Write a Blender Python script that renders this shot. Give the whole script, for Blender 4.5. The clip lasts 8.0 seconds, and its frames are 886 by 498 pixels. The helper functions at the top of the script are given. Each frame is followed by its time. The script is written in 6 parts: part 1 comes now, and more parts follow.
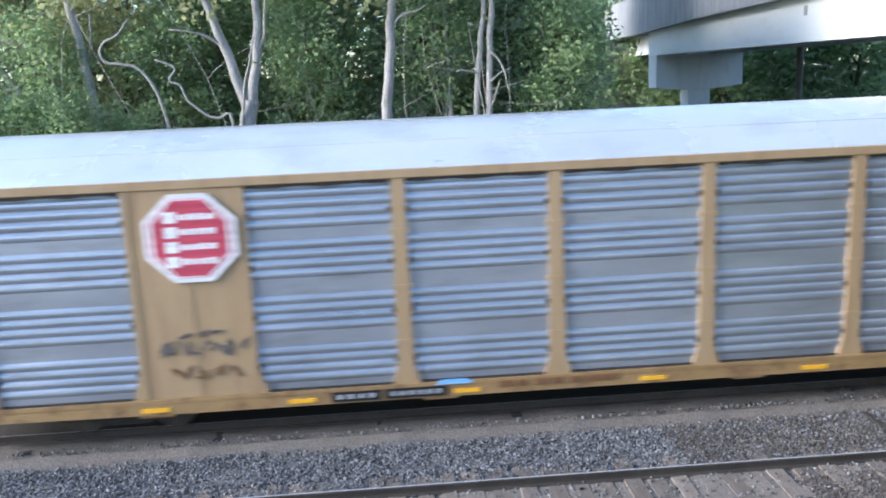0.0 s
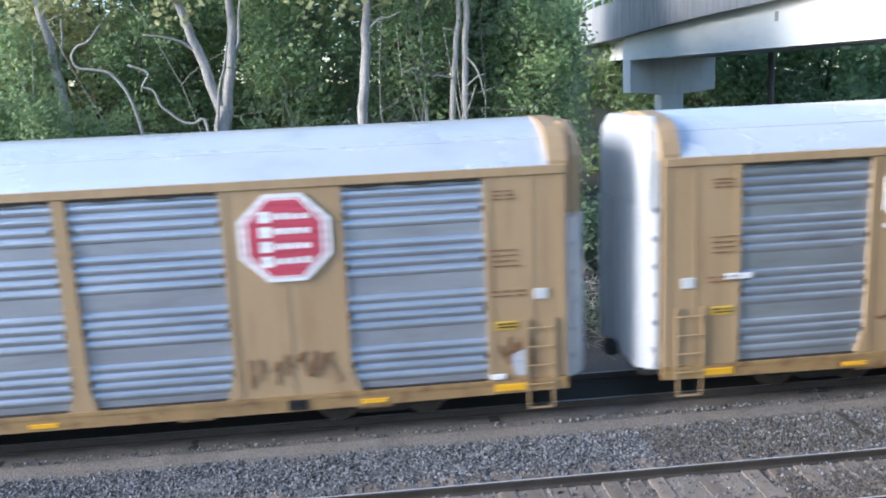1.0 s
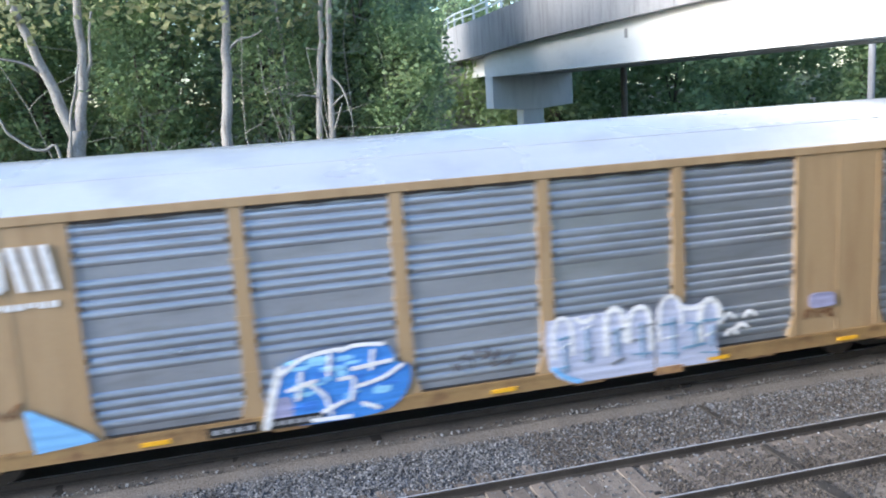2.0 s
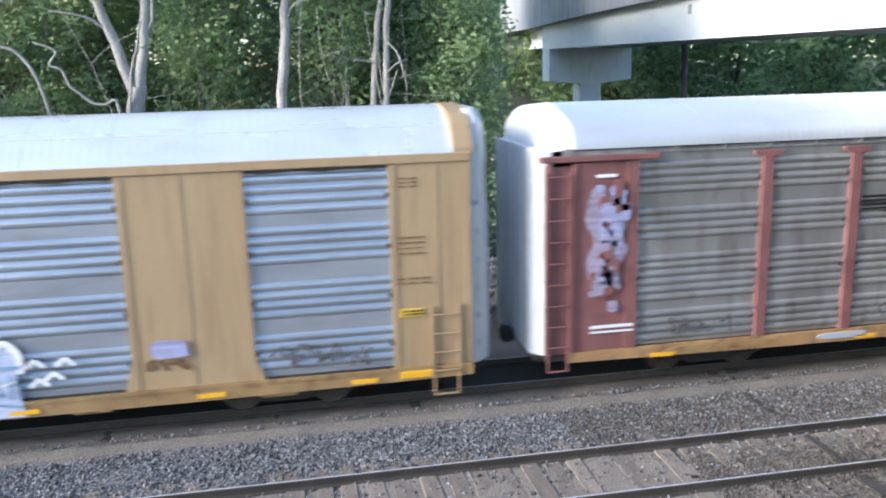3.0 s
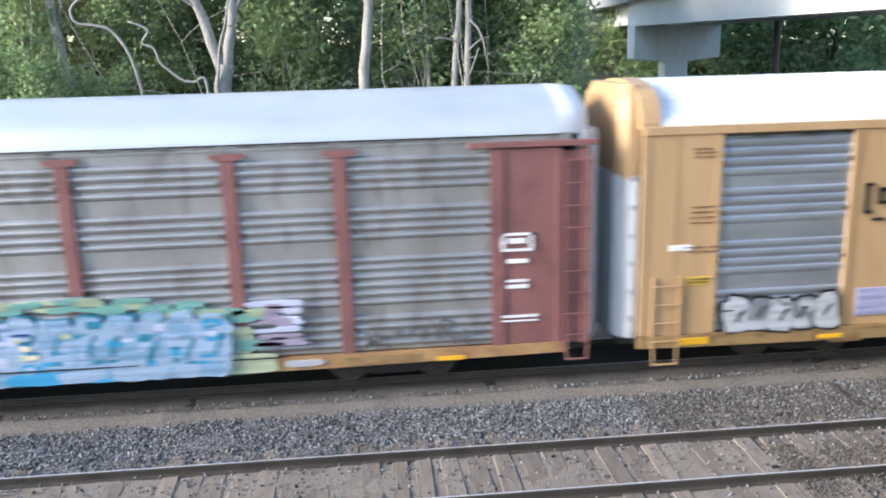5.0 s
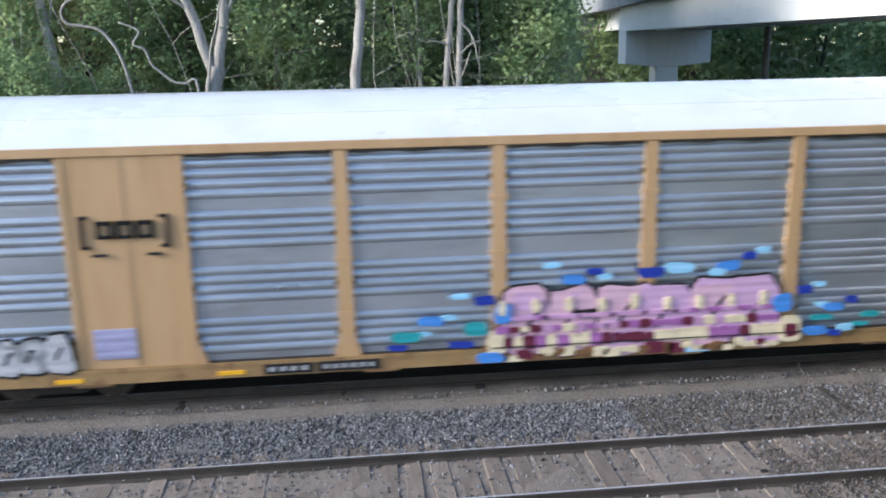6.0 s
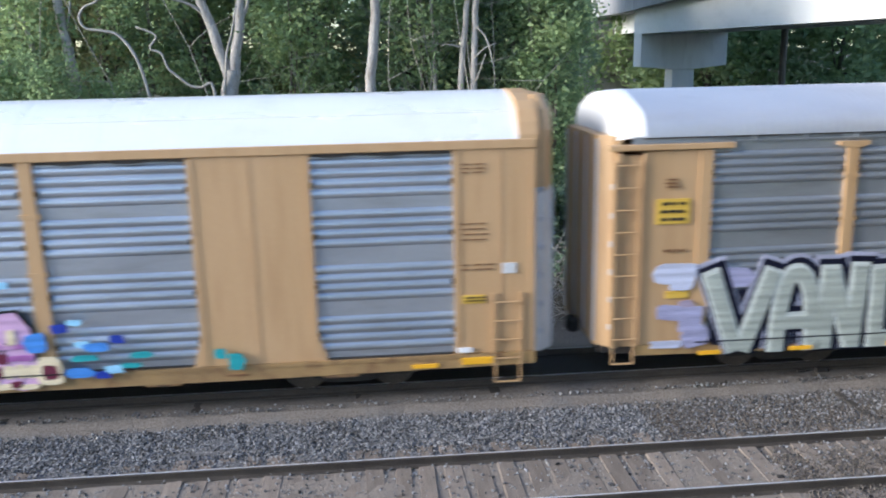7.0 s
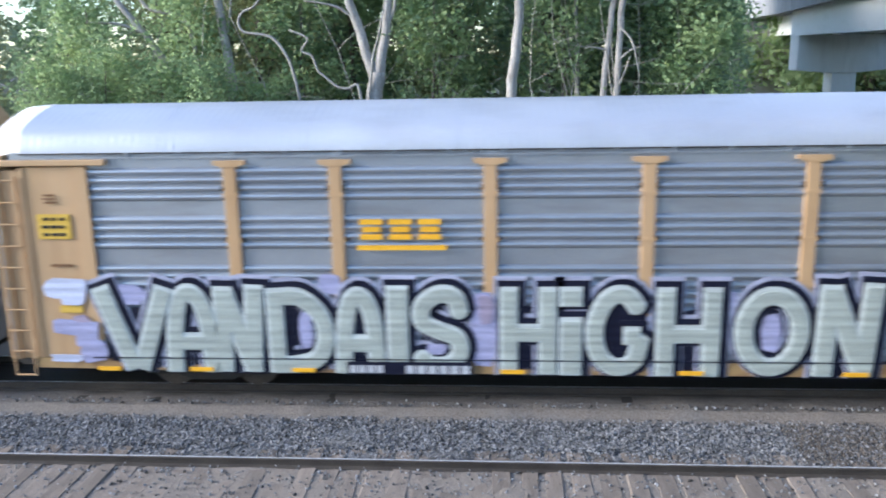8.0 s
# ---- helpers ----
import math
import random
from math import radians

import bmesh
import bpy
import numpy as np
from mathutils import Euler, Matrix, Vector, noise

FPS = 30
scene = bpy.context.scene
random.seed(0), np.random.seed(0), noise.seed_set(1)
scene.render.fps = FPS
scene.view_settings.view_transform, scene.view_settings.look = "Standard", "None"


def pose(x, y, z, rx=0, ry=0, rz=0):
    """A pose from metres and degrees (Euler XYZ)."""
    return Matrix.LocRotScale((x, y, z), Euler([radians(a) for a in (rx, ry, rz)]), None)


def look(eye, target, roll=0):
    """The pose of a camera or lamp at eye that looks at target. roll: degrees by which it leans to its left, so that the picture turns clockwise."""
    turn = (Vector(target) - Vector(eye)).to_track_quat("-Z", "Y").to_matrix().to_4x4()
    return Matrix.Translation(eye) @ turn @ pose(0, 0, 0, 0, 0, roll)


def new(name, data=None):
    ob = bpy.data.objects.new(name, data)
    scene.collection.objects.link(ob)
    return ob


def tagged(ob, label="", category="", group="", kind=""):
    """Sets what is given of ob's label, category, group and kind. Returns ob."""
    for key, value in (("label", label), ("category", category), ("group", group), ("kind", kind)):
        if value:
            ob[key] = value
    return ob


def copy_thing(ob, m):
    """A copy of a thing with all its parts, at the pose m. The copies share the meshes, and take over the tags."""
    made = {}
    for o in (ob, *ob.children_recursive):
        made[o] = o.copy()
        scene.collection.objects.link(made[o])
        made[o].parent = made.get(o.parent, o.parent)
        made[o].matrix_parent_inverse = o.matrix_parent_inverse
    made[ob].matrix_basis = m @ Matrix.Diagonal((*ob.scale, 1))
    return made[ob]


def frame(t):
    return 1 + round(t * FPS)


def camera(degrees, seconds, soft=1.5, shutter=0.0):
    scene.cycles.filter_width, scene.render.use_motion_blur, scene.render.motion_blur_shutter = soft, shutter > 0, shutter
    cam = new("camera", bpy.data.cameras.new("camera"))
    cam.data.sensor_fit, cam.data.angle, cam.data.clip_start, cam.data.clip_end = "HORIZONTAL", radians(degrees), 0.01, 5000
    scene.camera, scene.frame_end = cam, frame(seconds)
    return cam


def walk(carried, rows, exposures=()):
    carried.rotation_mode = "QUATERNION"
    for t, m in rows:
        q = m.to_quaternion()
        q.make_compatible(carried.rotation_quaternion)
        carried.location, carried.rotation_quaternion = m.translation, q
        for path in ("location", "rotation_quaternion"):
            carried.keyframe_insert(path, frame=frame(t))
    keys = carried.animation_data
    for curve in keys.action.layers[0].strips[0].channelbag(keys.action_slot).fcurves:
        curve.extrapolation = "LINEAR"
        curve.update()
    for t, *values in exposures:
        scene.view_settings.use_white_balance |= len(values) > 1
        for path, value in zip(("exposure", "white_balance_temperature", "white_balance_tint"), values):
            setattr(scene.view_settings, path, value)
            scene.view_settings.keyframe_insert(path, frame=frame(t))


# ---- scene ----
PATH = [
    (0, -4.17, -11.42, 2.42), (0.5, -5.31, -11.28, 2.41), (1, -5.79, -11.15, 2.48), (1.2, -6.07, -11.17, 2.50),
    (1.5, -9.38, -11.70, 2.85), (1.8, -14.87, -12.09, 2.00), (1.9, -15.0, -11.42, 2.86), (2, -14.75, -10.42, 3.54),
    (2.1, -16.01, -10.63, 3.55), (2.2, -16.72, -11.07, 3.52), (3.3, -8.66, -12.75, 0.67), (3.5, -7.73, -13.13, 0.61),
    (4, -5.36, -12.92, 1.20), (4.5, -4.92, -12.94, 1.46), (4.7, -5.11, -13.26, 1.50), (5.8, -6.61, -13.75, 0.89),
    (6, -6.17, -13.37, 1.02), (6.5, -6.08, -12.90, 0.75), (7, -5.19, -13.13, 1.15), (7.3, -2.97, -13.07, 1.10),
    (7.5, -0.64, -13.07, 1.07), (8, 4.22, -12.79, 1.09)]
EYE = (0.0, -16.73, 6.47)
cam = camera(55.46, 8.0, soft=1.9, shutter=0.3)
walk(cam, [(t, pose(*EYE, 90 + pitch, roll, yaw)) for t, yaw, pitch, roll in PATH],
     exposures=[(0.0, 1.41, 5900, 10), (1.0, 1.38, 5950, 10), (1.6, 1.39, 6050, 10), (2.2, 1.37, 6100, 10), (3.3, 1.66, 6250, 10), (4.7, 1.75, 6550, 10),
                (5.8, 1.20, 6300, 10), (7.2, 1.26, 6200, 10), (8.0, 1.48, 6020, 10)])

# ---- light: soft evening sky, low veiled sun to the viewer's left ----
SUN_AZ, SUN_EL = 257.0, 20.0          # compass-like azimuth from +y towards +x
world = bpy.data.worlds.new("world")
scene.world = world
world.use_nodes = True
wn, wl = world.node_tree.nodes, world.node_tree.links
wn.clear()
sky = wn.new("ShaderNodeTexSky")
sky.sky_type, sky.sun_disc = 'NISHITA', False
sky.sun_elevation, sky.sun_rotation = radians(SUN_EL), radians(SUN_AZ)
sky.air_density, sky.dust_density, sky.ozone_density = 1.0, 0.6, 2.5
back = wn.new("ShaderNodeBackground")
back.inputs["Strength"].default_value = 0.15
wout = wn.new("ShaderNodeOutputWorld")
wl.new(sky.outputs[0], back.inputs["Color"])
wl.new(back.outputs[0], wout.inputs["Surface"])
sun = new("sun", bpy.data.lights.new("sun", 'SUN'))
sun.data.energy, sun.data.angle, sun.data.color = 2.6, radians(25), (1.0, 0.93, 0.84)
az, el = radians(SUN_AZ), radians(SUN_EL)
sun_dir = Vector((math.sin(az) * math.cos(el), math.cos(az) * math.cos(el), math.sin(el)))
sun.matrix_world = look(sun_dir * 100, (0, 0, 0))


# ---- materials ----
def principled(name):
    m = bpy.data.materials.new(name)
    m.use_nodes = True
    n = m.node_tree.nodes
    return m, n, m.node_tree.links, n["Principled BSDF"]


def surface(name, a, b, rough=0.6, metal=0.0, fine=30.0, coarse=1.2, bump=0.2, streak=None, island=0.0, per_object=0.0,
            dirt=None, dirt_amount=0.0, spec=0.5, bump_dist=0.01, rough_var=0.12, ribs=0.0, ribs_dir='X'):
    """Two colours mixed by coarse and fine noise, with bump, optional streaks (scale x, y, z), stains and random tint."""
    m, n, l, p = principled(name)
    tc = n.new("ShaderNodeTexCoord")
    mp = n.new("ShaderNodeMapping")
    l.new(tc.outputs["Object"], mp.inputs["Vector"])
    if streak:
        mp.inputs["Scale"].default_value = streak
    big = n.new("ShaderNodeTexNoise")
    big.inputs["Scale"].default_value, big.inputs["Detail"].default_value = coarse, 5
    small = n.new("ShaderNodeTexNoise")
    small.inputs["Scale"].default_value, small.inputs["Detail"].default_value = fine, 4
    l.new(mp.outputs[0], big.inputs["Vector"])
    l.new(tc.outputs["Object"], small.inputs["Vector"])
    mix = n.new("ShaderNodeMath")
    mix.operation = 'ADD'
    half = n.new("ShaderNodeMath")
    half.operation = 'MULTIPLY'
    half.inputs[1].default_value = 0.5
    l.new(big.outputs["Fac"], mix.inputs[0])
    l.new(small.outputs["Fac"], mix.inputs[1])
    l.new(mix.outputs[0], half.inputs[0])
    ramp = n.new("ShaderNodeValToRGB")
    ramp.color_ramp.elements[0].position, ramp.color_ramp.elements[1].position = 0.36, 0.64
    ramp.color_ramp.elements[0].color, ramp.color_ramp.elements[1].color = (*a, 1), (*b, 1)
    l.new(half.outputs[0], ramp.inputs["Fac"])
    colour = ramp.outputs["Color"]
    if dirt:
        st = n.new("ShaderNodeTexNoise")
        st.inputs["Scale"].default_value, st.inputs["Detail"].default_value = coarse * 2.3, 7
        l.new(mp.outputs[0], st.inputs["Vector"])
        r2 = n.new("ShaderNodeMapRange")
        r2.inputs["From Min"].default_value, r2.inputs["From Max"].default_value = 0.52, 0.72
        r2.inputs["To Max"].default_value = dirt_amount
        l.new(st.outputs["Fac"], r2.inputs["Value"])
        mx = n.new("ShaderNodeMixRGB")
        mx.inputs["Color2"].default_value = (*dirt, 1)
        l.new(r2.outputs[0], mx.inputs["Fac"])
        l.new(colour, mx.inputs["Color1"])
        colour = mx.outputs[0]
    if island or per_object:
        if island:
            g = n.new("ShaderNodeNewGeometry")
            rnd = g.outputs["Random Per Island"]
        else:
            g = n.new("ShaderNodeObjectInfo")
            rnd = g.outputs["Random"]
        amount = island or per_object
        mr = n.new("ShaderNodeMapRange")
        mr.inputs["To Min"].default_value, mr.inputs["To Max"].default_value = 1 - amount, 1 + amount
        l.new(rnd, mr.inputs["Value"])
        hsv = n.new("ShaderNodeHueSaturation")
        l.new(mr.outputs[0], hsv.inputs["Value"])
        l.new(colour, hsv.inputs["Color"])
        colour = hsv.outputs[0]
    l.new(colour, p.inputs["Base Color"])
    rr = n.new("ShaderNodeMapRange")
    rr.inputs["To Min"].default_value, rr.inputs["To Max"].default_value = max(rough - rough_var, 0.03), min(rough + rough_var, 1)
    l.new(big.outputs["Fac"], rr.inputs["Value"])
    l.new(rr.outputs[0], p.inputs["Roughness"])
    p.inputs["Metallic"].default_value = metal
    p.inputs["Specular IOR Level"].default_value = spec
    if bump:
        bp = n.new("ShaderNodeBump")
        bp.inputs["Strength"].default_value, bp.inputs["Distance"].default_value = bump, bump_dist
        l.new(small.outputs["Fac"], bp.inputs["Height"])
        last = bp
        if ribs:
            wave = n.new("ShaderNodeTexWave")
            wave.bands_direction = ribs_dir
            wave.inputs["Scale"].default_value = ribs
            l.new(tc.outputs["Object"], wave.inputs["Vector"])
            b2 = n.new("ShaderNodeBump")
            b2.inputs["Strength"].default_value, b2.inputs["Distance"].default_value = (0.35, 0.01) if ribs_dir == 'X' else (0.4, 0.012)
            l.new(wave.outputs["Fac"], b2.inputs["Height"])
            l.new(bp.outputs[0], b2.inputs["Normal"])
            last = b2
        l.new(last.outputs[0], p.inputs["Normal"])
    return m


def leaf_material(name, dark, light, yellow, share=0.56):
    m, n, l, p = principled(name)
    geo = n.new("ShaderNodeNewGeometry")
    tc = n.new("ShaderNodeTexCoord")
    big = n.new("ShaderNodeTexNoise")
    big.inputs["Scale"].default_value = 0.8
    l.new(geo.outputs["Position"], big.inputs["Vector"])
    ramp = n.new("ShaderNodeValToRGB")
    e = ramp.color_ramp.elements
    e[0].color, e[1].color = (*dark, 1), (*yellow, 1)
    e[0].position, e[1].position = 0.0, 1.0
    mid = e.new(0.55)
    mid.color = (*light, 1)
    add = n.new("ShaderNodeMath")
    add.operation = 'MULTIPLY_ADD'
    add.inputs[1].default_value = 0.35
    l.new(geo.outputs["Random Per Island"], add.inputs[0])
    sub = n.new("ShaderNodeMapRange")
    sub.inputs["From Min"].default_value, sub.inputs["From Max"].default_value = 0.35, 0.65
    sub.inputs["To Max"].default_value = 0.65
    l.new(big.outputs["Fac"], sub.inputs["Value"])
    l.new(sub.outputs[0], add.inputs[2])
    l.new(add.outputs[0], ramp.inputs["Fac"])
    l.new(ramp.outputs[0], p.inputs["Base Color"])
    p.inputs["Roughness"].default_value = 0.55
    p.inputs["Specular IOR Level"].default_value = 0.3
    tr = n.new("ShaderNodeBsdfTranslucent")
    l.new(ramp.outputs[0], tr.inputs["Color"])
    mix = n.new("ShaderNodeMixShader")
    mix.inputs[0].default_value = share
    l.new(p.outputs[0], mix.inputs[1])
    l.new(tr.outputs[0], mix.inputs[2])
    l.new(mix.outputs[0], n["Material Output"].inputs["Surface"])
    return m


STEEL = surface("galvanised_screen", (0.36, 0.39, 0.445), (0.49, 0.525, 0.59), 0.33, 0.68, 60, 0.8, 0.08, streak=(0.5, 1, 2.5),
                dirt=(0.30, 0.31, 0.32), dirt_amount=0.5)
STEEL_OLD = surface("weathered_screen", (0.29, 0.28, 0.276), (0.43, 0.42, 0.417), 0.45, 0.6, 60, 0.9, 0.1, streak=(1.5, 1, 0.5),
                    dirt=(0.19, 0.16, 0.14), dirt_amount=0.7)
STEEL_F = surface("dull_screen", (0.29, 0.31, 0.345), (0.39, 0.41, 0.445), 0.42, 0.65, 60, 0.7, 0.1, streak=(0.5, 1, 2.5),
                  dirt=(0.26, 0.26, 0.27), dirt_amount=0.5)
ROOF = surface("roof_metal", (0.72, 0.74, 0.78), (0.82, 0.835, 0.86), 0.28, 0.45, 40, 0.5, 0.05, ribs=2.0, streak=(0.6, 1, 1),
               dirt=(0.55, 0.57, 0.62), dirt_amount=0.5)
ROOF_W = surface("roof_white", (0.82, 0.83, 0.84), (0.89, 0.89, 0.90), 0.28, 0.2, 40, 0.5, 0.04, ribs=2.0, streak=(0.6, 1, 1), dirt=(0.72, 0.73, 0.76), dirt_amount=0.5)
ROOF_C = surface("roof_pale", (0.62, 0.64, 0.69), (0.72, 0.735, 0.77), 0.42, 0.5, 40, 0.5, 0.05, ribs=2.0, streak=(0.6, 1, 1),
                 dirt=(0.52, 0.54, 0.60), dirt_amount=0.5)
ROOF_G = surface("roof_grey", (0.46, 0.475, 0.53), (0.55, 0.565, 0.62), 0.45, 0.4, 40, 0.5, 0.05, ribs=2.0, streak=(0.6, 1, 1), dirt=(0.40, 0.41, 0.45), dirt_amount=0.5)
YELLOW = surface("rack_yellow", (0.35, 0.238, 0.13), (0.41, 0.288, 0.165), 0.5, 0, 50, 0.7, 0.06, streak=(3, 3, 0.4),
                 dirt=(0.27, 0.165, 0.088), dirt_amount=0.55)
YELLOW_E = surface("rack_tan_yellow", (0.45, 0.285, 0.145), (0.51, 0.33, 0.18), 0.5, 0, 50, 0.7, 0.06, streak=(3, 3, 0.4),
                   dirt=(0.36, 0.21, 0.10), dirt_amount=0.45)
SILL = surface("sill_yellow", (0.24, 0.15, 0.07), (0.38, 0.24, 0.10), 0.6, 0, 40, 1.5, 0.12, dirt=(0.16, 0.08, 0.04), dirt_amount=0.8)
RUSTY = surface("sill_rusty", (0.28, 0.14, 0.07), (0.46, 0.28, 0.12), 0.7, 0, 30, 1.3, 0.2, dirt=(0.10, 0.06, 0.05), dirt_amount=0.8)
OXIDE = surface("oxide_red", (0.185, 0.078, 0.074), (0.27, 0.112, 0.106), 0.6, 0, 40, 0.9, 0.1, dirt=(0.13, 0.05, 0.05), dirt_amount=0.6)
WHITE = surface("door_white", (0.50, 0.51, 0.53), (0.66, 0.67, 0.69), 0.5, 0, 40, 1.2, 0.05, streak=(3, 3, 0.5), dirt=(0.40, 0.36, 0.32), dirt_amount=0.5)
CAP_WHITE = surface("cap_white", (0.74, 0.74, 0.75), (0.84, 0.84, 0.85), 0.45, 0, 40, 1.2, 0.04, streak=(3, 3, 0.5), dirt=(0.62, 0.60, 0.57), dirt_amount=0.4)
BLACK = surface("black_underframe", (0.012, 0.012, 0.012), (0.035, 0.03, 0.028), 0.75, 0, 30, 2, 0.2, dirt=(0.07, 0.05, 0.04), dirt_amount=0.6)
WHEEL = surface("wheel_steel", (0.05, 0.04, 0.035), (0.10, 0.08, 0.065), 0.6, 0.4, 30, 3, 0.2)
RAIL_TOP = surface("rail_polished", (0.60, 0.60, 0.63), (0.72, 0.72, 0.75), 0.4, 0.4, 60, 0.6, 0.03, streak=(0.2, 1, 1))
RAIL_SIDE = surface("rail_rust", (0.03, 0.024, 0.021), (0.06, 0.05, 0.042), 0.9, 0, 40, 2, 0.2)
TIE = surface("weathered_tie", (0.135, 0.108, 0.088), (0.275, 0.225, 0.185), 0.9, 0, 45, 2.5, 0.5, streak=(4, 0.5, 1), per_object=0.2,
              dirt=(0.17, 0.145, 0.12), dirt_amount=0.6)
TIMBER_DARK = surface("dark_timber", (0.03, 0.026, 0.023), (0.07, 0.06, 0.05), 0.9, 0, 40, 3, 0.4)
STONE = surface("ballast_stone", (0.105, 0.104, 0.107), (0.225, 0.224, 0.23), 0.8, 0, 80, 3, 0.3, island=0.85)
CONCRETE = surface("parapet_concrete", (0.33, 0.325, 0.33), (0.46, 0.455, 0.46), 0.85, 0, 25, 0.8, 0.15, streak=(2.5, 2.5, 0.25),
                   dirt=(0.24, 0.235, 0.235), dirt_amount=0.7)
CONCRETE_PALE = surface("pier_concrete", (0.76, 0.76, 0.755), (0.86, 0.86, 0.855), 0.85, 0, 25, 0.8, 0.15, streak=(1.5, 1.5, 0.4),
                        dirt=(0.62, 0.62, 0.61), dirt_amount=0.5)
GIRDER = surface("girder_white_concrete", (0.86, 0.86, 0.85), (0.92, 0.92, 0.91), 0.7, 0, 25, 0.6, 0.08, streak=(0.5, 0.5, 1), dirt=(0.68, 0.68, 0.66), dirt_amount=0.4)
RAILING = surface("railing_metal", (0.66, 0.67, 0.68), (0.76, 0.77, 0.78), 0.4, 0.5, 30, 2, 0.05)
BARK = surface("pale_bark", (0.27, 0.25, 0.235), (0.44, 0.415, 0.39), 0.9, 0, 18, 1.5, 0.6, streak=(3, 3, 0.6), dirt=(0.18, 0.16, 0.14), dirt_amount=0.7)
BARK_DARK = surface("dark_bark", (0.10, 0.085, 0.07), (0.19, 0.165, 0.14), 0.9, 0, 18, 1.5, 0.6, streak=(3, 3, 0.6))
LEAF = leaf_material("leaf_green", (0.195, 0.272, 0.158), (0.305, 0.415, 0.215), (0.47, 0.56, 0.28))
LEAF_BLUE = leaf_material("leaf_bluegreen", (0.190, 0.262, 0.190), (0.292, 0.395, 0.262), (0.42, 0.52, 0.34))
LEAF_YELLOW = leaf_material("leaf_olive", (0.275, 0.302, 0.175), (0.43, 0.452, 0.24), (0.63, 0.60, 0.33))
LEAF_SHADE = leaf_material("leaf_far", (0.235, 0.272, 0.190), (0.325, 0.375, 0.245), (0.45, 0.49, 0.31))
TWIG = surface("dead_twig", (0.25, 0.235, 0.215), (0.41, 0.385, 0.355), 0.9, 0, 20, 2, 0.3)


def paint(name, c, rough=0.45, var=0.12):
    lo = tuple(max(v * (1 - var), 0) for v in c)
    hi = tuple(min(v * (1 + var), 1) for v in c)
    return surface("paint_" + name, lo, hi, rough, 0, 50, 2.0, 0.05, streak=(0.4, 1, 6), ribs=1.85, ribs_dir='Z', spec=0.22)


P_WHITE = paint("white", (0.78, 0.78, 0.80))
P_MINT = paint("mint", (0.35, 0.385, 0.355), 0.45, 0.22)
P_MINT_PALE = paint("pale_mint", (0.50, 0.54, 0.53), 0.45, 0.15)
P_NAVY = paint("navy", (0.007, 0.008, 0.022))
P_LILAC = paint("lilac", (0.33, 0.33, 0.50), 0.45, 0.25)
P_HALO = paint("lilac_grey", (0.36, 0.37, 0.48), 0.45, 0.25)
P_DUSK = paint("dusky_lilac", (0.31, 0.26, 0.35), 0.5, 0.25)
P_STEELBLUE = paint("steel_blue", (0.20, 0.33, 0.47), 0.5, 0.25)
P_PETROL = paint("petrol", (0.03, 0.20, 0.30), 0.5, 0.25)
P_HAZE = paint("hazy_blue", (0.30, 0.40, 0.54), 0.5, 0.25)
P_RED = paint("red", (0.50, 0.075, 0.115), 0.5, 0.2)
P_BLACK = paint("black", (0.02, 0.02, 0.022))
P_HAZARD = paint("hazard_yellow", (0.60, 0.39, 0.07))
P_ORANGE = paint("signal_orange", (0.80, 0.42, 0.03))
P_BLUE = paint("blue", (0.06, 0.20, 0.62))
P_SKY = paint("sky_blue", (0.22, 0.48, 0.82))
P_AZURE = paint("azure", (0.05, 0.30, 0.52))
P_TEAL = paint("teal", (0.03, 0.32, 0.36))
P_DEEP = paint("deep_blue", (0.02, 0.07, 0.22))
P_LIME = paint("lime", (0.33, 0.40, 0.27), 0.5, 0.25)
P_LIME_PALE = paint("pale_lime", (0.45, 0.49, 0.33), 0.5, 0.2)
P_AQUA = paint("aqua", (0.16, 0.35, 0.31), 0.5, 0.25)
P_PINK = paint("pink", (0.62, 0.40, 0.52))
P_MAUVE = paint("mauve", (0.52, 0.30, 0.50))
P_MAUVE_PALE = paint("pale_mauve", (0.56, 0.36, 0.56))
P_PURPLE = paint("purple", (0.36, 0.14, 0.38))
P_MAROON = paint("maroon", (0.13, 0.025, 0.05))
P_CREAM = paint("cream", (0.72, 0.62, 0.44))
P_COBALT = paint("cobalt", (0.07, 0.25, 0.68), 0.45, 0.2)
P_ULTRA = paint("ultramarine", (0.02, 0.045, 0.33))
P_ICE = paint("ice_blue", (0.30, 0.60, 0.84))
P_LILAC_WHITE = paint("lilac_white", (0.50, 0.53, 0.68), 0.45, 0.2)
P_GREY = paint("grey", (0.45, 0.46, 0.50))
P_BROWN = paint("brown", (0.20, 0.105, 0.055))
P_SMUDGE = paint("smudge", (0.13, 0.12, 0.12), 0.6, 0.3)


